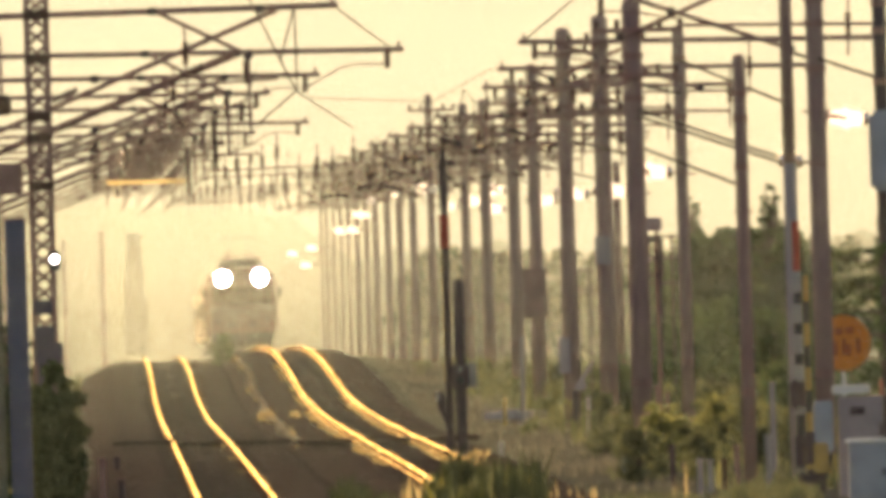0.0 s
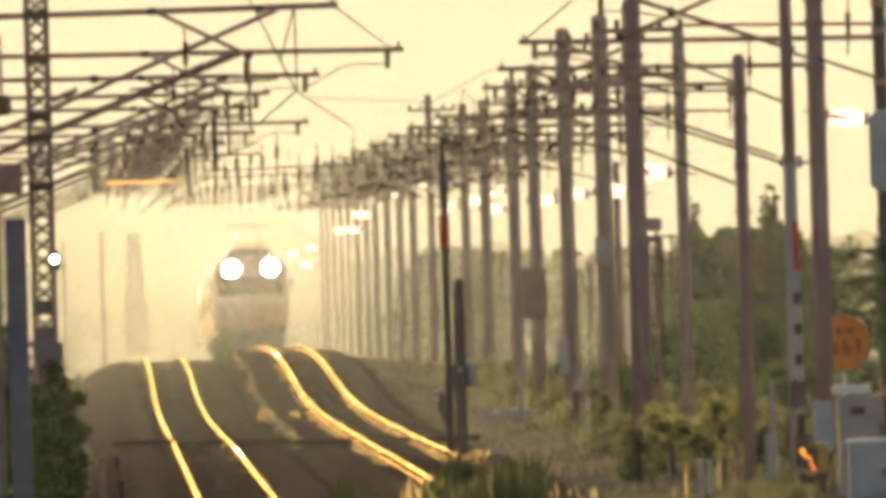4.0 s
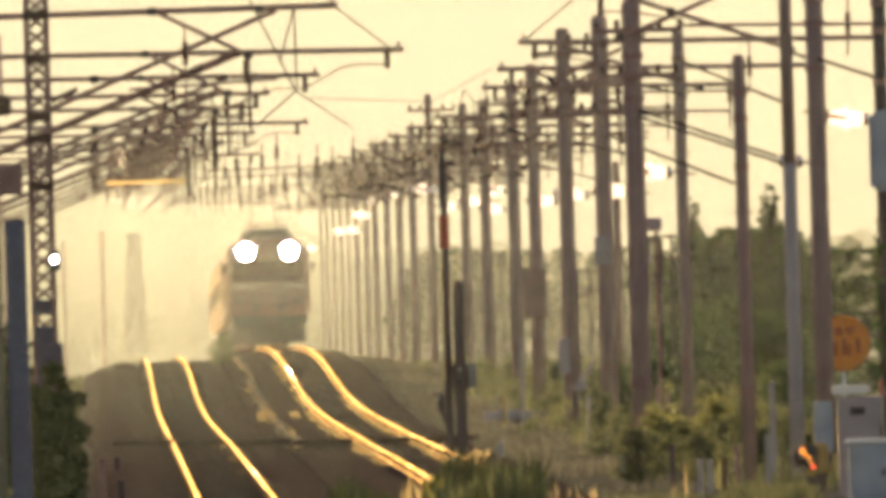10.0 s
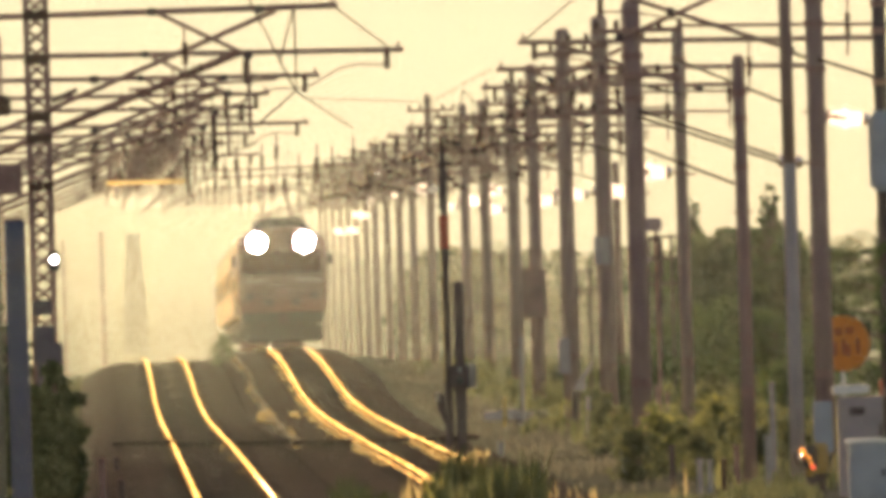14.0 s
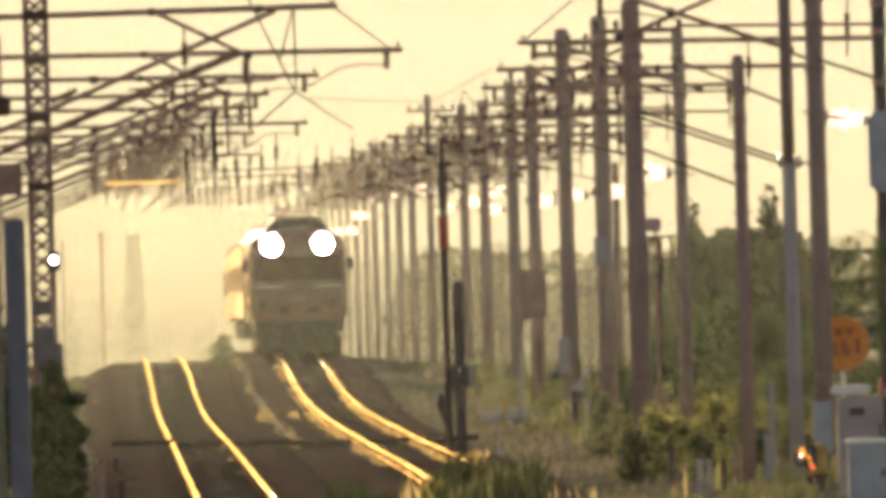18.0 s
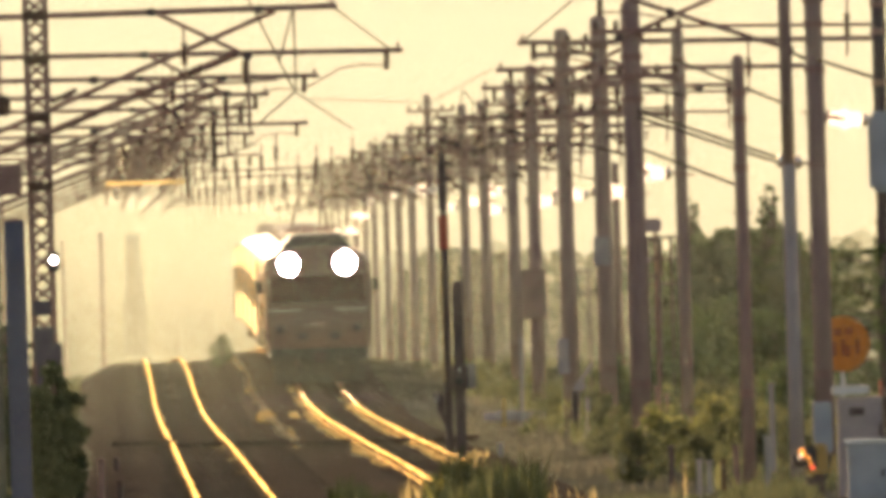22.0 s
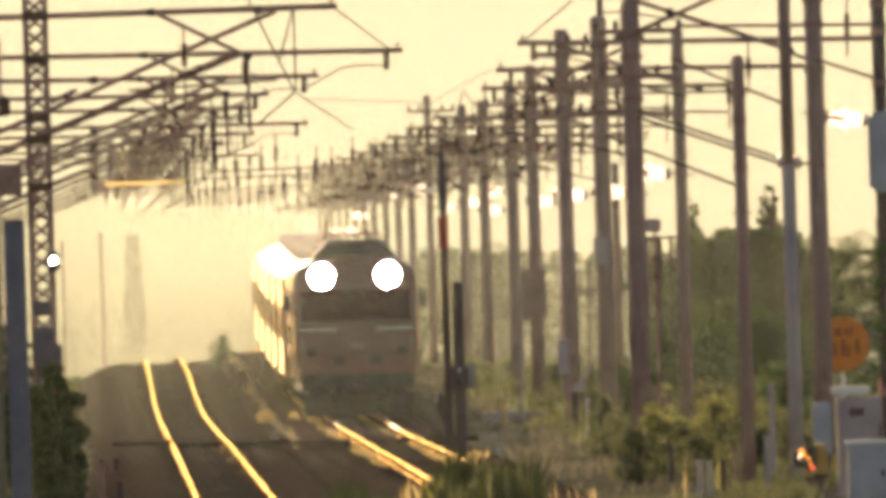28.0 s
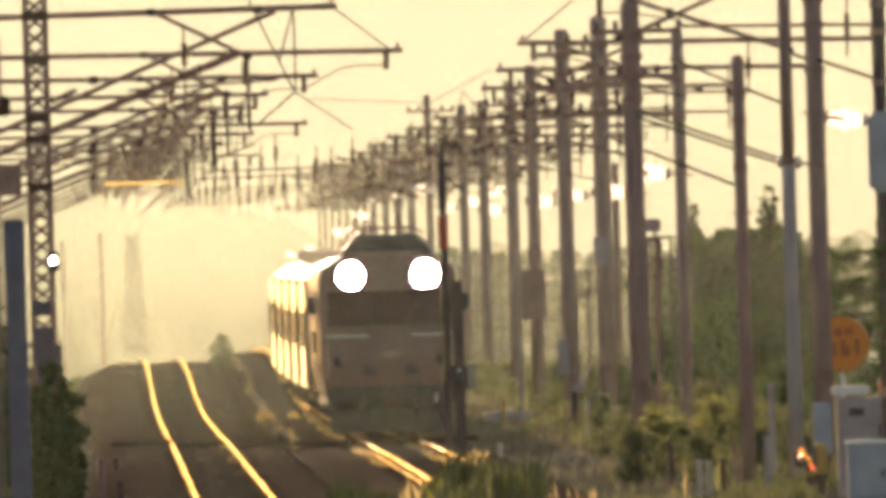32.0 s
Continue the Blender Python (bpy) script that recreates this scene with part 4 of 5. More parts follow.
def crossing_things():
    # round orange sign on a white post
    x, y = 6.594, 376
    g = ground_z(x, y)
    s = thing("round_sign", x, y, g, "round orange sign with faded marks on a white post", "sign")
    zc = 2.03 - g
    part("post", tube((0.0, 0.04, 0), (0.0, 0.04, zc + 0.1), 0.035, seg=12), WHITE_PAINT, s)
    part("disc", lathe([(0.452, 0), (0.46, 0.008), (0.452, 0.016)], 40, along((0, -1, 0), (0.0, 0, zc))), ORANGE_PAINT, s)
    part("rim", lathe([(0.46, 0.0), (0.475, 0.0), (0.475, 0.010), (0.46, 0.010)], 40, along((0, -1, 0), (0.0, 0.006, zc))), RUST, s)
    for dx, dz, w, h in ((-0.06, 0.2, 0.13, 0.14), (0.12, 0.21, 0.14, 0.12), (0.02, -0.06, 0.07, 0.28), (0.1, -0.12, 0.08, 0.2), (0.26, -0.05, 0.07, 0.26), (-0.12, -0.08, 0.08, 0.24)):
        part("faded_mark", box((dx, -0.021, zc + dz), (w, 0.006, h), bevel=0.002), AMBER_PAINT, s)
    # equipment cabinets
    x, y, z = (6.18, 336, 0.81)
    g = ground_z(x, y)
    c = thing("equipment_cabinet", x, y, g, "mauve grey trackside equipment cabinet with a white roof", "cabinet")
    top = 1.526 - g
    part("body", box((0, 0, top / 2 - 0.05), (0.78, 0.5, top - 0.1), bevel=0.02), MAUVE_PAINT, c)
    part("roof", box((-0.18, 0, top), (0.56, 0.58, 0.13), bevel=0.02), WHITE_PAINT, c)
    part("door", box((0.02, -0.26, top / 2), (0.62, 0.03, top - 0.35), bevel=0.01), MAUVE_PAINT, c)
    part("handle", box((0.24, -0.29, top * 0.62), (0.04, 0.04, 0.18)), DARK_STEEL, c)
    part("vent", box((-0.1, -0.285, top * 0.8), (0.22, 0.02, 0.12)), DARK_STEEL, c)
    part("red_cover", box((0.33, 0, top + 0.0), (0.16, 0.3, 0.3), bevel=0.02), RED_PAINT, c)
    x, y, z = (6.132, 330, 0.16)
    g = ground_z(x, y)
    c = thing("equipment_cabinet", x, y, g, "low blue grey steel cabinet beside the crossing", "cabinet")
    top = 0.795 - g
    part("body", box((0, 0, top / 2), (0.62, 0.5, top), bevel=0.02), GREY_PAINT, c)
    part("roof", box((0, 0, top + 0.02), (0.7, 0.58, 0.06), bevel=0.015), WHITE_PAINT, c)
    part("door", box((0, -0.26, top / 2), (0.54, 0.03, top - 0.2), bevel=0.01), GREY_PAINT, c)
    part("lock", box((0.2, -0.29, top * 0.5), (0.05, 0.03, 0.1)), BLACK_PAINT, c)
    # box strapped to the thick mast
    x, y, z = (6.103, 368, 0.719)
    c = thing("pole_cabinet", x, y, z, "grey steel box strapped to the concrete mast", "box")
    part("body", box((0, 0.0, 0), (0.3128, 0.3, 0.828), bevel=0.02), GREY_PAINT, c)
    part("bracket", box((0, 0.2, 0.2), (0.2, 0.16, 0.06)), DARK_STEEL, c)
    part("bracket", box((0, 0.2, -0.2), (0.2, 0.16, 0.06)), DARK_STEEL, c)
    x, y, z = (5.863, 352, 0.219)
    c = thing("striped_guard", x, y, z, "yellow and black striped guard board by the mast", "guard")
    part("board", box((0, 0, 0), (0.32, 0.04, 0.42)), YELLOW_PAINT, c)
    part("stripe", box((0.03, -0.025, 0), (0.06, 0.01, 0.42), rot=(0, 14, 0)), BLACK_PAINT, c)
    part("foot", tube((0, 0.03, -0.2), (0, 0.03, ground_z(x, y) - z), 0.03), DARK_STEEL, c)
    # rounded grey box at the edge
    x, y, z = (6.45, 330, 5.036)
    c = thing("lamp_box", x, y, z, "rounded grey weatherproof box fixed to the pole", "box")
    part("body", box((0.04, -0.05, 0), (0.46, 0.3, 1.18), bevel=0.07), GREY_PAINT, c, smooth=False)
    part("bracket", box((0.03, 0.02, -0.5), (0.12, 0.3, 0.06)), DARK_STEEL, c)
    # marker posts in the weeds
    for px, (x, y, z), h, m in ((0, (5.168, 360, 0.774), 1.6, PALE_CONCRETE), (1, (4.881, 346, 0.029), 0.9, DULL_WHITE), (2, (4.169, 362, -0.027), 0.5, DULL_WHITE), (3, (4.552, 358, 0.003), 0.7, STEEL),
                                (4, (3.664, 372, -0.021), 0.7, DARK_STEEL), (5, (4.568, 470, 0.855), 0.8, STEEL), (6, (4.452, 480, 0.919), 0.9, STEEL), (7, (1.732, 520, 0.38), 2.0, PALE_CONCRETE), (17, (1.318, 525, 0.3), 0.62, YELLOW_PAINT), (8, (-5.722, 372, 0.351), 0.75, STEEL), (9, (-5.237, 360, 0.273), 0.5, DARK_STEEL), (10, (-6.179, 420, 0.528), 0.4, DARK_STEEL), (11, (2.651, 505, 1.208), 1.0, DULL_WHITE), (12, (2.982, 480, 0.722), 0.8, PALE_CONCRETE), (13, (1.034, 450, 0.348), 0.3, DULL_WHITE), (14, (3.082, 400, 0.117), 0.35, GREY_PAINT), (15, (3.902, 352, -0.005), 0.6, PALE_CONCRETE), (16, (4.271, 352, -0.016), 0.55, RUST)):
        g = ground_z(x, y)
        p = thing("marker_post", x, y, g, "short weathered marker post standing in weeds", "post", "marker posts")
        hh = h
        part("shaft", tube((0, 0, 0), (0, 0, hh), 0.05, 0.045, seg=8), m, p)
        part("cap", tube((0, 0, hh), (0, 0, hh + 0.05), 0.06, seg=8), m, p)


crossing_things()


def raised_barrier():
    """The raised arm and its casing beside the near track."""
    x, y, z = (0.083, 420, -0.131)
    g = ground_z(x, y)
    t = thing("raised_barrier", x, y, g, "dark crossing barrier arm standing upright, its red-lit edge painted on", "barrier")
    zt = 5.615 - g
    part("arm", tube((-0.05, 0, 0.35), (-0.05, 0, zt), 0.075, 0.06, seg=12), DARK_STEEL, t)
    z1, z2 = 3.809 - g, 4.418 - g
    # Red colour here stands for light along the arm's edge.
    part("red_lit_band", tube((-0.06, -0.01, z1), (-0.06, -0.01, z2), 0.10, seg=14), RED_PAINT, t, "red band painted for the arm's red-lit edge")
    z3, z4 = 4.439 - g, 5.405 - g
    part("sleeve", tube((-0.05, 0, z3 + 0.1), (-0.05, 0, z4), 0.085, seg=14), DARK_STEEL, t)
    part("yellow_edge", box((-0.115, -0.03, (zt + 0.7) / 2 - 0.4), (0.02, 0.05, zt * 0.42)), YELLOW_PAINT, t)
    zc = 3.204 - g
    part("casing", box((0.17, -0.02, zc / 2), (0.20, 0.2, zc), bevel=0.015), DARK_STEEL, t, "tall dark purple-brown steel casing")
    zl = 1.408 - g
    drive = part("drive_box", box((0.16, -0.16, zl), (0.34, 0.24, 0.5), bevel=0.05), DARK_STEEL, t)
    part("dial", lathe([(0.07, 0), (0.05, 0.02)], 14, along((0, -1, 0), (0.16, -0.28, zl - 0.06))), BLACK_PAINT, drive)
    part("sight_glass", lathe([(0.026, 0), (0.015, 0.02)], 12, along((0, -1, 0), (0.16, -0.28, zl + 0.14))), WHITE_PAINT, drive)
    zw = 0.958 - g
    part("counterweight", box((-0.2, 0, zw), (0.13, 0.2, 0.36), bevel=0.04), DARK_STEEL, t)
    part("weight_lever", pipe([(-0.22, 0, zw - 0.1), (-0.1, 0, zw - 0.4), (0.02, 0, 0.2)], 0.05, seg=8), DARK_STEEL, t)
    # Pale plate put here for the counterweight's lit edge.
    part("weight_lit_edge", box((-0.27, -0.02, zw + 0.1), (0.06, 0.2, 0.2), bevel=0.02), DULL_WHITE, t)
    part("side_panel", box((0.36, 0.1, zl + 0.02), (0.2, 0.1, 0.46), bevel=0.01), DULL_WHITE, t)
    part("plinth", box((0.08, 0, 0.02), (0.7, 0.5, 0.14), bevel=0.02), CONCRETE, t)


raised_barrier()


def left_things():
    # blue grey steel column
    x, y, z = (-6.015, 318, 2.394)
    g = ground_z(x, y)
    t = thing("steel_column", x, y, g, "square blue grey painted steel column", "column")
    h = 4.382 - g
    part("shaft", box((0, 0, h / 2), (0.29, 0.29, h), bevel=0.02), BLUE_STEEL, t)
    part("cap", box((0, 0, h + 0.015), (0.31, 0.31, 0.03), bevel=0.005), STEEL, t)
    part("base_plate", box((0, 0, 0.03), (0.5, 0.5, 0.06), bevel=0.01), STEEL, t)
    x, y = -6.251, 316
    g = ground_z(x, y)
    t = thing("steel_post", x, y, g, "olive grey steel post standing beside the blue column", "post")
    part("shaft", box((0, 0, (4.42 - g) / 2), (0.13, 0.13, 4.42 - g), bevel=0.01), OLIVE_PAINT, t)
    part("cap", box((0, 0, 4.43 - g), (0.15, 0.15, 0.02)), OLIVE_PAINT, t)
    # white block signal on the lattice mast
    x, y, z = (-6.728, 391, 3.814)
    s = thing("signal_lamp", x, y, z, "small white signal lamp lit on the lattice mast", "signal")
    part("housing", box((0, 0.06, -0.03), (0.2, 0.14, 0.34), bevel=0.03), BLACK_PAINT, s)
    part("lens", lathe([(0.055, 0), (0.048, 0.03), (0.02, 0.05)], 16, along((0, -1, 0), (0, -0.01, 0.0))), WHITE_LAMP, s, "lit white lens")
    part("bracket", tube((0, 0.08, 0), (-0.12, 0.86, 0), 0.025, seg=8), DARK_STEEL, s)
    # cabinets on the lattice mast
    for (x, y, z), w, h, m, lab in (((-6.964, 391.9, 2.987), 0.32, 0.26, DARK_MAUVE, "dark grey junction box on the lattice mast"), ((-6.944, 391.9, 2.35), 0.36, 0.62, DARK_MAUVE, "dark mauve steel box on the lattice mast"), ((-6.860, 391.85, 1.970), 0.46, 0.8, DARK_MAUVE, "tall dark mauve cabinet on the lattice mast"), ((-7.503, 391.9, 5.223), 0.5, 0.54, STEEL, "brown grey box hung beside the lattice mast")):
        c = thing("junction_box", x, y - 0.32, z, lab, "box", "boxes on the lattice mast")
        part("body", box((0, 0, 0), (w, 0.2, h), bevel=0.02), m, c)
        part("lid", box((0, -0.11, 0), (w * 0.86, 0.02, h * 0.88), bevel=0.008), m, c)
        part("strap", box((0, 0.12, 0), (w * 0.9, 0.08, 0.05)), DARK_STEEL, c)
        part("arm", tube((0, 0.12, 0.1), (-6.943 - x + 0.1, 0.3, 0.1), 0.025, seg=8), DARK_STEEL, c)
    # lamp at the edge of the line
    x, y, z = (-7.586, 392, 6.535)
    c = thing("hanging_lantern", x, y, z, "dark round lantern hung on the bracket", "lantern")
    part("body", lathe([(0.12, 0), (0.17, 0.05), (0.17, 0.3), (0.1, 0.36)], 16, along((0, 0, 1), (0, 0, -0.2))), RUST, c, smooth=True)
    part("hanger", tube((0, 0, 0.1), (0, 0, 1.2), 0.03), STEEL, c)


left_things()


def bowl(half, tall, tilt):
    """A long shallow open bowl, hollow behind; its back-lit glow stands in for a sun glint."""
    bm = bmesh.new()
    rings = []
    for k, d in ((1.0, 0.0), (0.93, 0.03), (0.75, 0.055), (0.4, 0.075), (0.08, 0.08)):
        ring = []
        for i in range(24):
            a = i * math.pi / 12
            x, z = k * half * math.cos(a), k * tall * math.sin(a) * (0.85 + 0.15 * math.cos(8 * a))
            ring.append(bm.verts.new((x, -d, z + tilt * x)))
        rings.append(ring)
    for p, q in zip(rings, rings[1:]):
        for i in range(24):
            bm.faces.new((p[i], p[(i + 1) % 24], q[(i + 1) % 24], q[i]))
    bm.faces.new(rings[-1])
    return bm


def mast_fittings():
    """Boxes, plates and horizontal insulators on the right-hand masts."""
    x, y, z = (2.23, 559, 2.629)
    c = thing("relay_box", x, y - 0.3, z, "large brown steel relay box on a concrete mast", "box")
    part("body", box((0, 0, 0.0), (0.5869, 0.35, 1.2298), bevel=0.03), STEEL, c)
    part("door", box((0, -0.18, 0.02), (0.4752, 0.02, 1.0341), bevel=0.01), STEEL, c)
    part("conduit", tube((0.05, 0, -0.5), (0.05, 0, -1.6), 0.04), STEEL, c)
    x, y, z = (3.205, 455, 3.671)
    c = thing("mast_plate", x, y - 0.2, z, "pale rectangular plate strapped round the mast", "plate")
    part("plate", box((0, 0, 0), (0.3178, 0.04, 0.5675), bevel=0.008), PALE_CONCRETE, c)
    part("strap", box((0, 0.03, 0.15), (0.3405, 0.03, 0.04)), STEEL, c)
    x, y, z = (2.638, 505, 1.330)
    c = thing("mast_plate", x, y - 0.22, z, "pale mauve guard plate strapped to the foot of the mast", "plate")
    part("plate", box((0, 0, 0), (0.26, 0.04, 0.8), bevel=0.008), MAUVE_PAINT, c)
    part("strap", box((0, 0.04, 0.2), (0.3, 0.05, 0.04)), STEEL, c)
    x, y, z = (3.747, 402, 3.699)
    c = thing("crossing_signal", x, y, z, "mauve grey road crossing signal with lamp heads beside a mast", "signal")
    part("upper_head", box((0, 0, 0.42), (0.3015, 0.25, 0.24), bevel=0.03), MAUVE_PAINT, c)
    part("stem", tube((0.04, 0.05, ground_z(x, y) - z - 0.05), (0.04, 0.05, 0.5), 0.03), STEEL, c)
    for dx in (-0.11, 0.13):
        part("head_frame", box((dx, 0, -0.17), (0.05, 0.14, 0.66), bevel=0.015), DARK_STEEL, c)
    for dz in (0.15, -0.17, -0.49):
        part("head_frame", box((0.01, 0, dz), (0.24, 0.12, 0.05), bevel=0.015), DARK_STEEL, c)
    part("lens", lathe([(0.06, 0), (0.03, 0.03)], 12, along((0, -1, 0), (-0.1, -0.1, -0.2))), MAUVE_PAINT, c)
    places = [(3.693, 400.4, 5.062), (3.415, 455.4, 4.872), (2.891, 505.4, 4.953), (2.472, 560.4, 4.932), (1.487, 660.4, 5.474), (1.454, 660.4, 4.93), (0.897, 710.4, 5.284), (-0.552, 759.4, 5.841), (-3.439, 959, 5.331), (0.303, 759.4, 5.208), (-2.857, 909, 5.808), (-1.812, 859, 5.929), (6.688, 372.3, 5.762), (5.417, 350.4, 5.006), (-7.047, 1210.4, 4.04), (-7.376, 1210.4, 3.141), (-8.752, 1310.4, 3.765), (-4.015, 1010.4, 4.753), (-4.798, 1060.4, 4.765)]
    for i, (x, y, z) in enumerate(places):
        # Bowl sizes and places follow the glints seen from the camera.
        big = 0.42 if i in (0, 12) else 0.40 if i == 1 else 0.16 if i == 13 else 0.24 if i in (9, 10, 11) else 0.56 if i in (7, 8) else 0.46 if i > 13 else 0.42
        c = thing("line_insulator", x, y, z, "horizontal insulator with bright end caps and a bowl for its sun glint", "insulator", "glinting insulators")
        part("glint_bowl", bowl(big * 0.78, 0.20 if big > 0.39 else 0.165 if big > 0.2 else 0.1, -0.08), GLINT_GLASS, c, smooth=True)
        for sx in (-1, 1):
            part("end_cap", lathe([(0.05, -0.06), (0.10, -0.03), (0.11, 0.03), (0.06, 0.07)], 12, along((1, 0, -0.08), (sx * big * 0.8, 0, -sx * big * 0.06))), BRIGHT_METAL, c, smooth=True)
        mx, my = min(MASTS, key=lambda m: (m[0] - x) ** 2 + (m[1] - y) ** 2)
        part("arm", tube((0, 0.03, 0.0), (mx - x, my - y, 0.06), 0.03), STEEL, c)
        part("rod", tube((big, 0, -0.03), (big + 0.4, 0, -0.08), 0.02), STEEL, c)


mast_fittings()


def ladder_fence(a, b, rails, posts):
    """Thin upright railing between two places, with rails at the heights given."""
    g = min(ground_z(a[0], a[1]), ground_z(b[0], b[1]))
    t = thing("railing", a[0], a[1], g, "thin tarnished steel railing standing behind the masts", "railing", "railings behind the masts")
    w = b[0] - a[0]
    top = max(rails) - g
    for k in range(posts):
        part("post", tube((w * k / (posts - 1), 0, 0), (w * k / (posts - 1), 0, top + 0.05), 0.035, seg=6), DARK_STEEL, t)
    for z in rails:
        part("rail", tube((-0.15, 0, z - g), (w + 0.15, 0, z - g), 0.03, seg=6), DARK_STEEL, t)


ladder_fence((1.025, 690, 1.716), (1.767, 690, 1.694), (3.567, 2.05, 1.912, 0.671), 3)
ladder_fence((3.164, 540, 2.099), (3.461, 540, 2.09), (3.174, 2.742, 2.634), 2)
ladder_fence((4.684, 520, 2.113), (5.256, 520, 2.096), (3.924, 3.43, 2.858), 3)


def crossing_deck():
    """Timber deck of the level crossing between and beside the rails."""
    y = 462.0
    t = thing("crossing_deck", 0, 0, 0, "dark timber planks of a level crossing between the rails", "crossing", kind="structure")
    for shift in (0, -SPACING):
        c = track_x(y) + shift
        for dx, w in ((-1.35 if not shift else -1.15, 1.2), (-0.23, 0.42), (0.23, 0.42), (1.3, 1.1)):
            for j in range(4):
                part("plank", box((c + dx, y + j * 0.95 - 1.4, bed_z(y, shift) - (0.055 if not shift or dx > -1 else 0.0)), (w, 0.9, 0.09), bevel=0.01), PLANK, t)


crossing_deck()


def trough():
    """Concrete cable trough between the tracks, its lids out of line."""
    t = thing("cable_trough", 0, 0, 0, "concrete cable trough lids between the tracks, back light in their colour", "trough", kind="structure")
    rng = random.Random(3)
    me = None
    for i in range(200):
        y = 470 + i * 1.05
        x = track_x(y) - SPACING / 2 + 0.22 + 0.06 * math.sin(y * 0.12) + rng.uniform(-0.04, 0.04)
        if me is None:
            me = finish("lid", box((0, 0, 0), (0.13, 1.0, 0.1), bevel=0.01), LID)
        lid = new("lid", me)
        lid.location, lid.rotation_euler = (x, y, rail_z(y) - 0.2), (rng.uniform(-.02, .02), rng.uniform(-.05, .05), rng.uniform(-.05, .05))
        lid.parent = t


trough()


def gold_bar():
    """A narrow translucent sheet added on the far brackets for a golden sunlit bar; it glows with the sun behind it."""
    a, b = (-8.286, 559.5, 5.627), (-6.326, 559.5, 5.653)
    t = thing("cable_cover", a[0], a[1], a[2], "narrow gold strip added under the far brackets for a sunlit bar", "cover")
    w = b[0] - a[0]
    bm = bmesh.new()
    v = [bm.verts.new(p) for p in ((0, 0, 0.0), (w, 0, 0.0), (w, 0, 0.09), (0, 0, 0.09))]
    bm.faces.new(v)
    part("sheet", bm, GLINT_SHEET, t)
    part("edge_rail", tube((0, 0.02, 0.1), (w, 0.02, 0.1), 0.02, seg=6), STEEL, t)
    for k in (0.1, 0.5, 0.9):
        part("hanger", tube((w * k, 0.03, 0.08), (w * k, 0.03, 1.1), 0.018, seg=6), STEEL, t)


gold_bar()


def point_lever():
    """Pale lever with its weight, on a stand in the weeds."""
    x, y, z = (2.729, 482, 0.693)
    g = ground_z(x, y)
    t = thing("point_lever", x, y, g, "pale mauve slanted switch lever with a weight in the weeds", "lever")
    tip = (3.133, 482, 1.308)
    part("stand", box((0, 0, (z - g) / 2), (0.14, 0.3, max(z - g, 0.2)), bevel=0.02), DARK_STEEL, t)
    part("lever", tube((0, 0, z - g), (tip[0] - x, 0, tip[2] - g), 0.05, 0.035, seg=8), MAUVE_PAINT, t)
    part("weight", lathe([(0.06, -0.06), (0.12, -0.05), (0.12, 0.05), (0.06, 0.06)], 14, along((0, -1, 0), (0.12, 0, z - g + 0.1))), MAUVE_PAINT, t)
    x, y = 1.57, 530
    g = ground_z(x, y)
    t = thing("concrete_slab", x, y, g, "low grey concrete slab lying on the verge", "slab")
    part("slab", box((0, 0, 0.2), (1.45, 0.6, 0.2), bevel=0.02), PALE_CONCRETE, t)
    part("lid", box((-0.15, 0, 0.32), (0.5, 0.45, 0.05), bevel=0.01), PALE_CONCRETE, t)
    part("footing", box((0.2, 0.05, 0.05), (0.6, 0.4, 0.16), bevel=0.02), CONCRETE, t)


point_lever()


# ---------------------------------------------------------------- plants
def blades(name, spots, material, label, lean=0.35, width=0.02):
    """Grass and weeds: one tapered blade at each spot (x, y, z, height)."""
    rng = np.random.default_rng(len(spots))
    verts, faces = [], []
    for x, y, z, h in spots:
        a, b = rng.uniform(0, 6.28), rng.uniform(0, 6.28)
        w = width * rng.uniform(0.6, 1.5)
        dx, dy = w * math.cos(a), w * math.sin(a)
        lx, ly = lean * h * math.cos(b) * rng.random(), lean * h * math.sin(b) * rng.random()
        k = len(verts)
        verts += [(x - dx, y - dy, z - 0.05), (x + dx, y + dy, z - 0.05), (x + lx * 0.4 + dx * 0.8, y + ly * 0.4 + dy * 0.8, z + h * 0.6), (x + lx * 0.4 - dx * 0.8, y + ly * 0.4 - dy * 0.8, z + h * 0.6), (x + lx, y + ly, z + h)]
        faces += [(k, k + 1, k + 2, k + 3), (k + 3, k + 2, k + 4)]
    ob = raw(name, verts, faces, material)
    return tagged(ob, label, "grass", kind="stuff")


def patch(n, x0, x1, y0, y1, h0, h1, seed, relative=True, clump=0.5):
    rng = np.random.default_rng(seed)
    out = []
    while len(out) < n:
        y = y0 + (y1 - y0) * rng.random()
        o = x0 + (x1 - x0) * rng.random()
        x = o + (track_x(y) if relative else 0)
        v = noise.noise(Vector((x * 0.9, y * 0.12, seed)))
        if v < (rng.random() - 0.5) * 2 * clump - 0.1:
            continue
        out.append((x, y, ground_z(x, y), (h0 + (h1 - h0) * rng.random()) * (0.7 + 0.8 * max(0, v))))
    return out


def tufts(n, x0, x1, y0, y1, h0, h1, per, seed):
    """Blades gathered in separate tufts beside the track."""
    rng = np.random.default_rng(seed)
    out = []
    for _ in range(n):
        y = rng.uniform(y0, y1)
        x = track_x(y) + rng.uniform(x0, x1)
        g, h = rail_z(y) - 0.2, rng.uniform(h0, h1)
        for _ in range(per):
            out.append((x + rng.normal() * 0.07, y + rng.normal() * 0.15, g, h * rng.uniform(0.5, 1.1)))
    return out


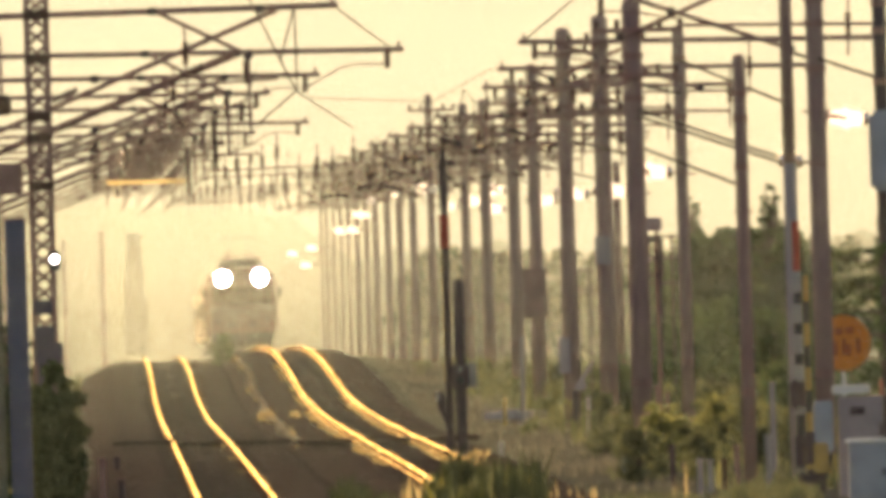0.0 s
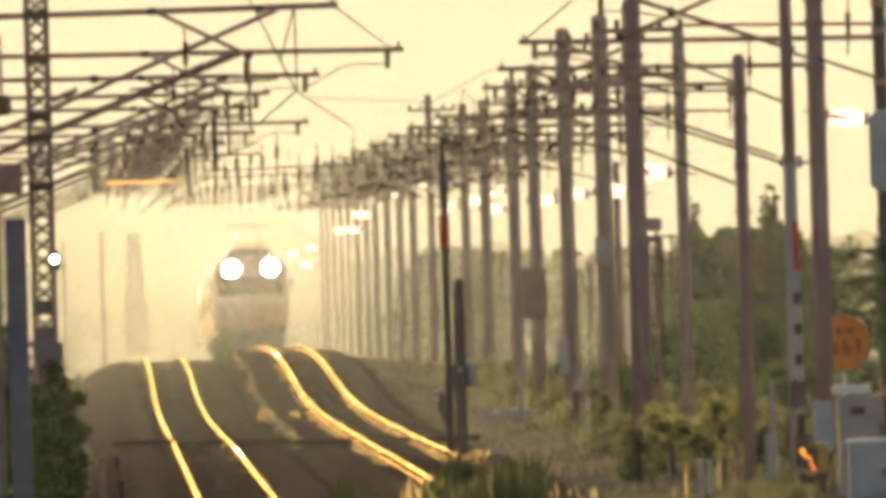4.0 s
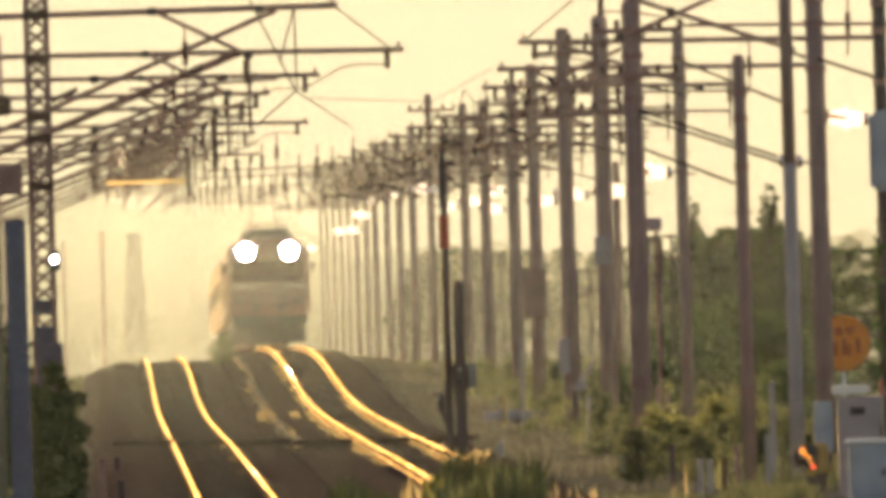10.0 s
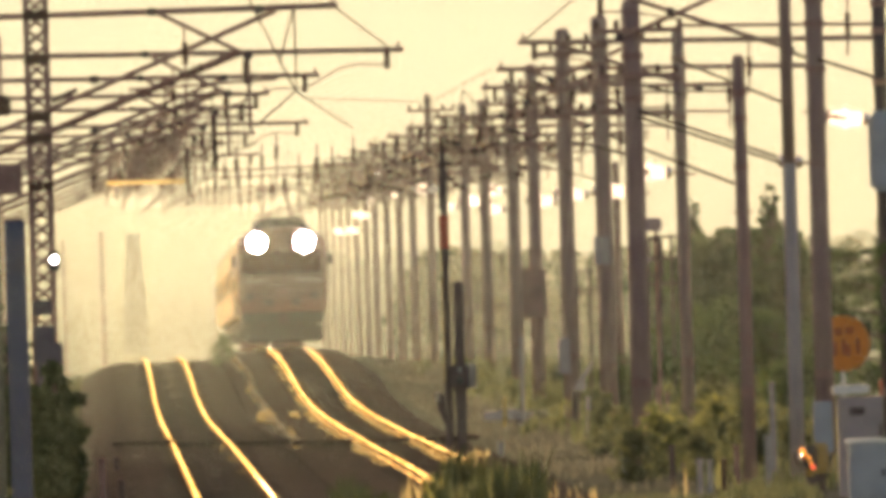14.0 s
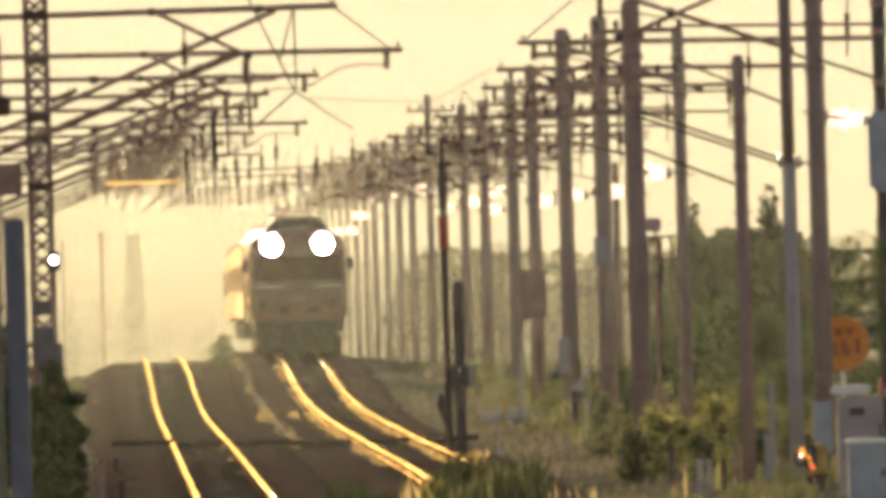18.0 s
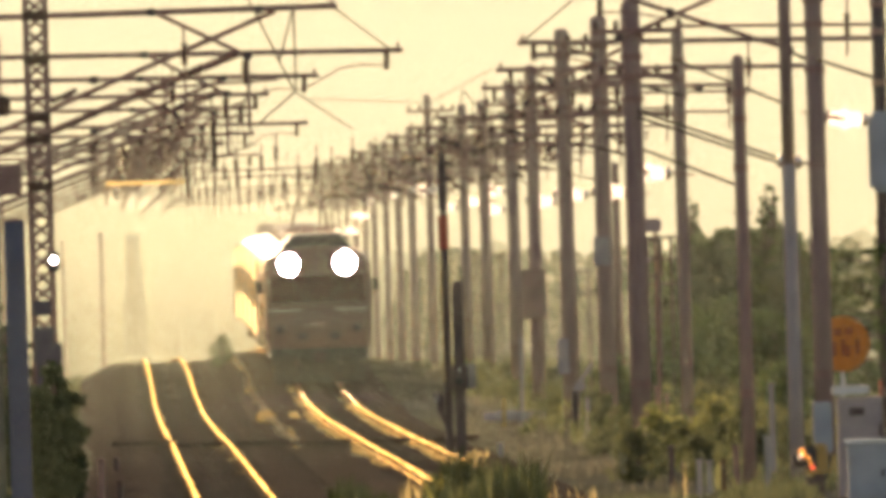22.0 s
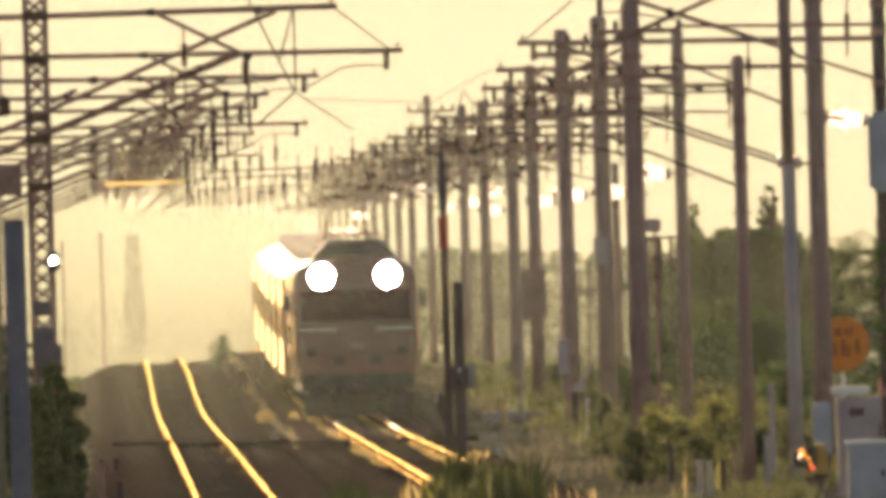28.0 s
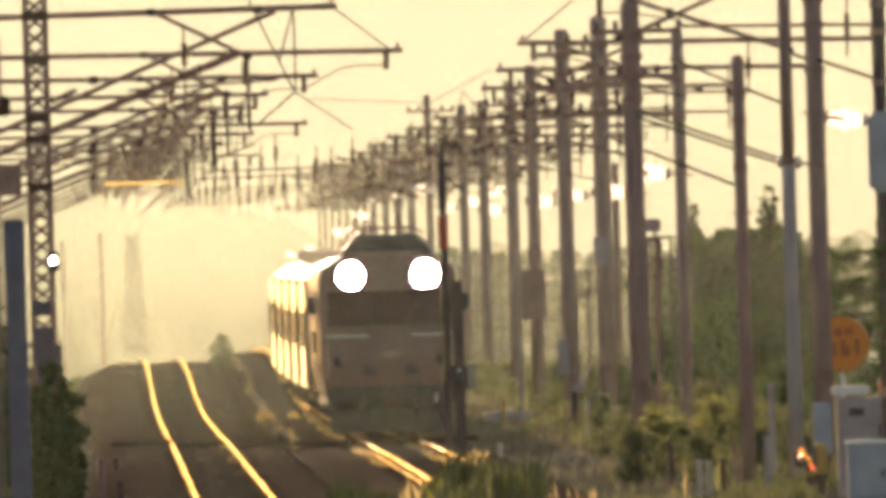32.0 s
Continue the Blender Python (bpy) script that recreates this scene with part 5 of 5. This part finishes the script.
blades("verge_grass", patch(9000, 4.6, 10.5, 345, 560, 0.12, 0.42, 11), GRASS, "dull green and brown grass growing on the verge", width=0.022)
blades("verge_grass", patch(6000, 5.2, 10.5, 560, 800, 0.1, 0.35, 12), GRASS, "dull green and brown grass growing on the verge", width=0.03)
blades("verge_grass", patch(3000, 2.3, 5.2, 345, 720, 0.05, 0.2, 24, clump=0.25), BROWN_GRASS, "sparse brown grass on bare earth", width=0.018)
blades("verge_weeds", patch(1300, 4.0, 9.0, 350, 640, 0.25, 0.7, 13, clump=0.2), WEED, "tall yellow-green weeds growing beside the masts", width=0.035)
blades("dry_grass", patch(400, 5.0, 9.0, 380, 560, 0.15, 0.45, 14, clump=0.2), DRY_GRASS, "dry pale grass catching the low sun", width=0.018)
blades("verge_grass", patch(14000, -SPACING - 8, -SPACING - 2.6, 345, 720, 0.1, 0.35, 15), GRASS, "short grass on the far verge", width=0.02)
blades("dry_tufts", tufts(30, -SPACING / 2 + 0.1, -SPACING / 2 + 0.4, 470, 690, 0.06, 0.16, 6, 16), DRY_GRASS, "dry tufts growing between the tracks", width=0.02)
blades("dry_tufts", tufts(70, -0.82, -0.62, 398, 540, 0.06, 0.17, 7, 17), DRY_GRASS, "pale dry tufts growing beside the rail", width=0.035)
blades("dry_tufts", tufts(5, -1.95, -1.75, 554, 562, 0.1, 0.2, 9, 63) + tufts(5, -1.25, -1.05, 545, 562, 0.08, 0.22, 9, 69), DRY_GRASS, "pale dry tufts growing between the tracks", width=0.035)
# Tufts added along the rails to broaden and roughen their bright glow.
for n, x0, x1, y0, y1, seed in ((120, -0.74, -0.6, 420, 660, 64), (150, 0.48, 0.54, 402, 600, 65), (60, 0.6, 0.7, 402, 520, 70), (40, -SPACING + 0.42, -SPACING + 0.54, 395, 470, 67)):
    blades("dry_tufts", tufts(n, x0, x1, y0, y1, 0.05, 0.14, 9, seed), DRY_GRASS, "short dry tufts added to widen the rail's glow", width=0.04)
blades("dry_tufts", tufts(8, 0.75, 1.3, 402, 430, 0.1, 0.24, 8, 23), DRY_GRASS, "pale dry tufts growing beside the rail", width=0.03)
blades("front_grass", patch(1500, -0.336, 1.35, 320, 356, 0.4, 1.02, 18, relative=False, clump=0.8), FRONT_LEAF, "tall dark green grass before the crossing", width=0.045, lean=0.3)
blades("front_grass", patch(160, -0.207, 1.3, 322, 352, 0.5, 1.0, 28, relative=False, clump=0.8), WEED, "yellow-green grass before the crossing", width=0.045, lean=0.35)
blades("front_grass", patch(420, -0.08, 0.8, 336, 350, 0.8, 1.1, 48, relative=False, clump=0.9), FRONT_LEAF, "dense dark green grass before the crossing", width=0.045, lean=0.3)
blades("front_blades", patch(46, -0.2, 1.25, 326, 350, 0.7, 1.12, 58, relative=False, clump=0.8), LIT_LEAF, "broad grass blades with back light painted yellow-green", width=0.05, lean=0.4)
blades("front_blades", [(-0.70 + 0.085 * i, 336 + 0.7 * (i % 3), ground_z(-0.7 + 0.085 * i, 336), 0.62 + 0.2 * math.sin(i * 2.3)) for i in range(9)], DRY_GRASS, "pale broad dry blades lit from behind", width=0.034, lean=0.25)
blades("front_dry_grass", [(x, 338, ground_z(x, 338), 0.45 + 0.12 * math.sin(40 * x)) for x in (1.394, 1.461, 1.579, 1.934, 1.985)], DRY_GRASS, "brown dry stalks lit from behind", width=0.03, lean=0.2)
blades("front_grass", patch(420, -1.716, -0.293, 336, 354, 0.15, 0.62, 38, relative=False, clump=0.5), FRONT_LEAF, "low green grass before the crossing", width=0.036, lean=0.5)
blades("front_grass", patch(3200, 1.69, 5.483, 332, 350, 0.08, 0.35, 20, relative=False, clump=0.35), GRASS, "short dull grass before the crossing", width=0.02, lean=0.5)
blades("front_dry_grass", patch(14, -0.724, -0.034, 341, 346, 0.45, 0.9, 19, relative=False, clump=0.4), DRY_GRASS, "pale dry grass stems lit by the sun", width=0.028)
blades("front_dry_grass", patch(5, 3.328, 3.63, 341, 346, 0.35, 0.7, 26, relative=False, clump=0.9), DRY_GRASS, "dry brown weed stalks lit by the sun", width=0.013, lean=0.2)
blades("front_dry_grass", patch(9, 1.474, 2.25, 341, 346, 0.55, 0.9, 22, relative=False, clump=0.9), DRY_GRASS, "pale dry grass stems lit by the sun", width=0.03)


def leaf_cloud(centres, n, size, seed, flat=0.6):
    """Leaves scattered about clump centres (x, y, z, radius)."""
    rng = np.random.default_rng(seed)
    verts, faces = [], []
    vol = np.array([c[3] ** 2 for c in centres])
    pick = rng.choice(len(centres), n, p=vol / vol.sum())
    for i in pick:
        x, y, z, r = centres[i]
        d = rng.normal(size=3)
        d *= r * rng.random() ** 0.45 / np.linalg.norm(d)
        c = np.array([x, y, z]) + d * (1, 1, flat)
        u = rng.normal(size=3)
        u /= np.linalg.norm(u)
        w = np.cross(u, rng.normal(size=3))
        w /= np.linalg.norm(w)
        s = size * rng.uniform(0.6, 1.4)
        k = len(verts)
        verts += [tuple(c - u * s), tuple(c + w * s * 0.5), tuple(c + u * s), tuple(c - w * s * 0.5)]
        faces.append((k, k + 1, k + 2, k + 3))
    return verts, faces


def tree(x, y, top, spread, seed, label, conifer=False, n=3000, size=0.13, low=0.25, leaf=None):
    z = ground_z(x, y) - 0.1
    h = top - z
    rng = random.Random(seed)
    t = thing("tree" if h > 2.6 else "bush", x, y, z, label, "tree" if h > 2.6 else "bush", "trees and bushes beside the line")
    r0 = 0.035 * h + 0.02
    bm = tube((0, 0, 0), (0.05 * h * rng.uniform(-1, 1), 0, h * 0.5), r0, r0 * 0.65, 9)
    bm = tube((0.0, 0, h * 0.48), (0.03 * h * rng.uniform(-1, 1), 0, h * 0.95), r0 * 0.62, r0 * 0.12, 8, bm)
    centres = []
    limbs = 44 if conifer else 13
    for i in range(limbs):
        f = low + (0.95 - low) * (i + rng.random() * 0.6) / limbs
        a = i * 2.4 + rng.random()
        reach = spread * ((1.05 - f) * 1.15 if conifer else math.sin(math.pi * (0.18 + 0.78 * (f - low) / (1 - low))) ** 0.7) * rng.uniform(0.7, 1.15)
        e = (reach * math.cos(a), reach * math.sin(a), h * f + (0.02 if conifer else 0.12) * h * rng.random())
        tube((0, 0, h * f * 0.85), e, r0 * 0.3, r0 * 0.07, 6, bm)
        for s, k in ((1.0, 0.34), (0.62, 0.42), (0.3, 0.4)):
            centres.append((e[0] * s + rng.uniform(-.1, .1) * spread, e[1] * s + rng.uniform(-.1, .1) * spread, h * f * 0.85 + (e[2] - h * f * 0.85) * s + rng.uniform(-.03, .05) * h, k * spread * rng.uniform(0.55, 1.0) * (0.75 * (1.04 - f) if conifer else 1.6 if h < 2.6 else 1)))
    centres.append((0, 0, h * 0.96, (0.05 if conifer else 0.12) * spread))
    part("trunk", bm, BARK, t)
    v, f = leaf_cloud(centres, n, size, seed)
    ob = raw("crown", v, f, leaf or (NEEDLE if conifer else LEAF))
    ob.parent = t
    return t


def build_trees():
    green = "leafy green tree in hazy back light beside the line"
    dark = "pointed dark conifer in hazy back light"
    shrub = "dense green shrub growing on the verge"
    for (x, y, top), spread, seed, con, n in (
            ((9.361, 644, 5.503), 1.32, 1, True, 4200), ((8.018, 666, 3.995), 1.60, 2, False, 4200), ((7.838, 707, 5.141), 0.96, 3, True, 2600), ((9.209, 686, 4.23), 1.60, 4, False, 4200),
            ((9.615, 624, 3.842), 1.38, 5, False, 3600), ((12.133, 624, 4.548), 1.27, 7, True, 1100), ((7.188, 728, 3.058), 1.27, 8, False, 2800),
            ((10.913, 666, 3.326), 1.49, 9, False, 3000)):
        tree(x, y, top, spread, seed, dark if con else green, con, int(n * 2.4), 0.12)
    for (x, y, top), spread, seed, n in (
            ((5.475, 560, 1.41), 0.9, 21, 1500), ((6.784, 600, 1.813), 1.2, 22, 2400), ((7.564, 590, 2.114), 1.2, 23, 2400), ((8.151, 560, 1.891), 1.2, 24, 2400), ((4.679, 520, 1.073), 0.7, 25, 1200),
            ((5.504, 470, 0.709), 0.55, 26, 900), ((3.93, 440, 0.503), 0.6, 27, 1000), ((3.606, 500, 0.579), 0.6, 28, 1000), ((7.4, 470, 1.241), 0.9, 29, 1500), ((8.997, 480, 1.144), 0.6, 30, 700),
            ((5.329, 420, 0.711), 0.5, 31, 900), ((7.571, 440, 0.835), 0.6, 33, 900)):
        tree(x, y, top, spread, seed, shrub, False, n, 0.09, 0.1, leaf=WEED if seed in (26, 27, 28, 31, 32) else LEAF)
    for (x, y, top), spread, seed, n in (((-6.432, 372, 2.14), 0.42, 41, 2400), ((-6.562, 365, 1.722), 0.5, 42, 2400), ((-6.344, 360, 1.206), 0.5, 43, 3200), ((-6.75, 356, 1.9), 0.42, 46, 3600), ((-6.15, 352, 0.7), 0.4, 47, 2600), ((-7.29, 400, 2.226), 0.4, 44, 900), ((-8.14, 420, 2.792), 0.5, 45, 900)):
        tree(x, y, top, spread, seed, "dark green shrub under the lattice mast", False, int(n * 1.5), 0.06, 0.1, leaf=FAR_LEAF)


build_trees()


def pine():
    """A spreading pine with flat tiers of needles and open gaps between them."""
    x, y = 9.634, 500
    g = ground_z(x, y)
    t = thing("tree", x, y, g, "spreading pine with flat dark tiers, open between them", "tree", "trees and bushes beside the line")
    bm = tube((0, 0, 0), (0.05, 0, 3.6 - g), 0.11, 0.05, 9)
    centres = []
    for dx, z, r in ((-0.97, 3.36, 0.36), (-0.44, 3.47, 0.30), (-0.84, 2.80, 0.42), (-0.15, 2.88, 0.50), (-0.72, 2.64, 0.40), (-0.98, 2.24, 0.42), (-0.61, 2.04, 0.36), (-0.10, 2.52, 0.34), (-1.12, 1.74, 0.40), (-0.20, 3.15, 0.28)):
        z -= g
        tube((0.02, 0, z - 0.15), (dx, 0, z), 0.04, 0.012, 6, bm)
        for k in (-0.7, 0.0, 0.7):
            centres.append((dx + k * r, 0.3 * k, z + 0.03 * k, r * 0.75))
    part("trunk", bm, BARK, t)
    v, f = leaf_cloud(centres, 1800, 0.055, 71, 0.3)
    raw("crown", v, f, NEEDLE).parent = t


pine()


tree(-6.84, 690, 1.5, 0.36, 61, "small leafy bush on the crest between the tracks", False, 700, 0.05, 0.05)


def creeper():
    """Creeper leaves clinging to the wooden pole."""
    rng = random.Random(12)
    z0 = wooden.location.z
    centres = [(rng.uniform(-.12, .05), rng.uniform(-.15, .05), 3.742 - z0 - 0.1 * k, 0.09) for k in range(18)]
    v, f = leaf_cloud(centres, 700, 0.04, 91, 1.0)
    raw("creeper", v, f, LEAF).parent = wooden


creeper()


def verge_bushes():
    """Low leafy clumps among the grass."""
    rng = random.Random(31)
    for i in range(26):
        y = rng.uniform(372, 600)
        x = track_x(y) + rng.uniform(5.2, 10.5)
        g = ground_z(x, y)
        tree(x, y, g + rng.uniform(0.45, 1.15), rng.uniform(0.3, 0.7), 100 + i, "low leafy weed clump growing on the verge", False, 420, 0.07, 0.05, leaf=(WEED, WEED, GRASS)[i % 3])


verge_bushes()

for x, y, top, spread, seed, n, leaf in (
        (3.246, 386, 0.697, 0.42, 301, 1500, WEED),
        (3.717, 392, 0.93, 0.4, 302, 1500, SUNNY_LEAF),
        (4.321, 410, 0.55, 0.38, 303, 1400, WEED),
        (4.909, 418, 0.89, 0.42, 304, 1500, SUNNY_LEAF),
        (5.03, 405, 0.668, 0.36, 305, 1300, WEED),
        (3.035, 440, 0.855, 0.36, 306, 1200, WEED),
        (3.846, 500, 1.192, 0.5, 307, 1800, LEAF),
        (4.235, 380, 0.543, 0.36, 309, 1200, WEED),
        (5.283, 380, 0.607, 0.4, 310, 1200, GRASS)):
    tree(x, y, top, spread, seed, "bush before the masts with low sun in its leaf colour" if leaf is SUNNY_LEAF else "soft green bush growing before the masts", False, n, 0.05, 0.05, leaf=leaf)


def undergrowth():
    """Leafy weeds of uneven height that cover the verge round the masts."""
    rng = random.Random(77)
    dull, pale = [], []
    for i in range(420):
        y = rng.uniform(362, 660)
        o = rng.uniform(3.6, 10.8)
        x = track_x(y) + o
        v = noise.noise(Vector((x * 0.7, y * 0.06, 3.0)))
        if v < rng.uniform(-0.35, 0.15) or (o < 4.8 and rng.random() < 0.5):
            continue
        h = (0.25 + 0.75 * max(0, v + 0.25)) * rng.uniform(0.5, 1.25)
        for _ in range(3):
            c = (x + rng.uniform(-.25, .25), y + rng.uniform(-.6, .6), ground_z(x, y) + h * rng.uniform(0.2, 0.9), h * rng.uniform(0.25, 0.5))
            dull.append(c)
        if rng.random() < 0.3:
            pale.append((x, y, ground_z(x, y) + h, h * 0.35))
    # Sun-coloured leaf spots, placed to fit the camera's view.
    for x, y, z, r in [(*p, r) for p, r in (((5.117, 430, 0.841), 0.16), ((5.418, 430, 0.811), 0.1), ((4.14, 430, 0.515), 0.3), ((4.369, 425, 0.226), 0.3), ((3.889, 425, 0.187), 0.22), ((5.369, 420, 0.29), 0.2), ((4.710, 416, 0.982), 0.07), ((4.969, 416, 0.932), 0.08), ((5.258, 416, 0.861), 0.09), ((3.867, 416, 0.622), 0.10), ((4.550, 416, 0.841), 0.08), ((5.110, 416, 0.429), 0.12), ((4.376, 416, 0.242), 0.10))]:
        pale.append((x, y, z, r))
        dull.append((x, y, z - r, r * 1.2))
    for name, centres, n, size, seed, material, label in (("verge_weeds", dull, 26000, 0.055, 51, WEED, "leafy green weeds covering the verge round the masts"), ("verge_weeds", pale, 1900, 0.045, 52, SUNNY_LEAF, "weed tops with low sun painted into their colour")):
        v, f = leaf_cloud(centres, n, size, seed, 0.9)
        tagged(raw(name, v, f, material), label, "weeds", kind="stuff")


undergrowth()


def build_wood():
    """A far wood behind the masts: stems and leaves before a dense hazy edge."""
    rng = random.Random(8)
    centres, bm = [], bmesh.new()
    for i in range(70):
        y = rng.uniform(1150, 1230)
        x = -2.6 + 24 * (i + rng.random()) / 70
        g = ground_z(x, y)
        h = EYE + 0.25 * math.sin(x * 0.9) + rng.uniform(-0.5, 0.2) - g
        tube((x, y, g), (x, y, g + h * 0.8), 0.12, 0.05, 6, bm)
        for _ in range(9):
            centres.append((x + rng.uniform(-.6, .6), y + rng.uniform(-.7, .7), g + h * rng.uniform(0.05, 0.95), rng.uniform(0.35, 0.7)))
    v, f = leaf_cloud(centres, 42000, 0.2, 9, 0.9)
    tagged(raw("far_wood", v, f, FAR_LEAF), "far wood of green trees behind the masts", "wood", kind="stuff")
    solo("far_wood_stems", bm, BARK, "stems of the far wood behind the masts", "wood", kind="stuff")


build_wood()


def build_haze():
    """Evening haze imitated over the line: curtains of hair-fine strands that let the low sun through."""
    tones = []
    for name, tone in (("near_veil_strand", (0.80, 0.95, 0.74, 1)), ("haze_strand", (0.92, 1.0, 0.82, 1))):
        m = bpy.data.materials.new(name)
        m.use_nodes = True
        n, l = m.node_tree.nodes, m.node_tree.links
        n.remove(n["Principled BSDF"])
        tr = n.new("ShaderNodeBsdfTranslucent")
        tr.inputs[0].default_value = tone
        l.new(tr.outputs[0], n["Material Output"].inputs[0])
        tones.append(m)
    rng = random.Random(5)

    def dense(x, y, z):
        """Strand width by bearing from the camera: thinner upwards, to the right and far left, to fit the view."""
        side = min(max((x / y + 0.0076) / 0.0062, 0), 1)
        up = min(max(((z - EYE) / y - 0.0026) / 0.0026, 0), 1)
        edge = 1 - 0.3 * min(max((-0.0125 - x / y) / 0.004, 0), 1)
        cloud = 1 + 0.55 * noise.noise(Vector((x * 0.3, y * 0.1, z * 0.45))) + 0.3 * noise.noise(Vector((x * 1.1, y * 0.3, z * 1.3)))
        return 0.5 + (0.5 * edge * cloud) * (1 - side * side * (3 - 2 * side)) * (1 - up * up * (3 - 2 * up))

    # The curtains at 300 and 424 m are added to lift dark tones.
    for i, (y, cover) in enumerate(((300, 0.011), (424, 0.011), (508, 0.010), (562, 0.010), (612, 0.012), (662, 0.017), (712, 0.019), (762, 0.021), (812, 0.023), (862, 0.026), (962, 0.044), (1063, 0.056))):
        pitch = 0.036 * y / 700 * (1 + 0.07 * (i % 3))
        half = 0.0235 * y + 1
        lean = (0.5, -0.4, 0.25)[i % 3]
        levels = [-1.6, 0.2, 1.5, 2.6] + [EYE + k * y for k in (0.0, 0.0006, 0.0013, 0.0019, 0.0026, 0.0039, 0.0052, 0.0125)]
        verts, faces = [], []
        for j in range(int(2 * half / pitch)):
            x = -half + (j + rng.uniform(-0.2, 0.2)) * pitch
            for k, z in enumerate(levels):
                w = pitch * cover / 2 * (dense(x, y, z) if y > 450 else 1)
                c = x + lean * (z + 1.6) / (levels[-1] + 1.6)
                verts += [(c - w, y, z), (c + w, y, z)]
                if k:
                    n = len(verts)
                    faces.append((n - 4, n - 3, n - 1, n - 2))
        tagged(raw("haze", verts, faces, tones[y > 600]), "hair-fine strands standing in for yellow evening haze over the line", "haze", kind="stuff")


build_haze()


# ---------------------------------------------------------------- what moves
def on_line(y, length):
    """Pose of a vehicle whose front stands at y on the near track."""
    za, zb = rail_z(y + 2.5), rail_z(y + length - 2.5)
    pitch = math.degrees(math.atan2(zb - za, length - 5))
    z = za - (zb - za) / (length - 5) * 2.5
    return pose(track_x(y), y, z, pitch, 0, math.degrees(0.0153))


def motions():
    times = [0, 2, 4, 6, 8, 10, 12, 14, 16, 18, 20, 22, 24, 26, 28, 30, 32]
    walk(LOCO, [(t, on_line(TRAIN_START - TRAIN_SPEED * t, 18.6)) for t in times])
    for i, coach in enumerate(COACHES):
        walk(coach, [(t, on_line(TRAIN_START - TRAIN_SPEED * t + 19.2 + 20.3 * i, 19.8)) for t in times])
    walk(NEAR_ARM, [(t, pose(0, 0, 0, a, 0, 0)) for t, a in ((0, 0), (2.5, 0), (4.6, 0), (5.5, 14), (6, 22), (7, 42), (8, 60), (9, 78), (10, 87), (11, 89), (20, 89), (32, 89))])
    walk(FAR_ARM, [(t, pose(0, 0, 0, -a, 0, 0)) for t, a in ((0, 0), (0.6, 0), (1.2, 4), (2, 28), (2.6, 54), (3, 76), (3.5, 86), (4.2, 91), (12, 91.5), (32, 91.5))])


motions()
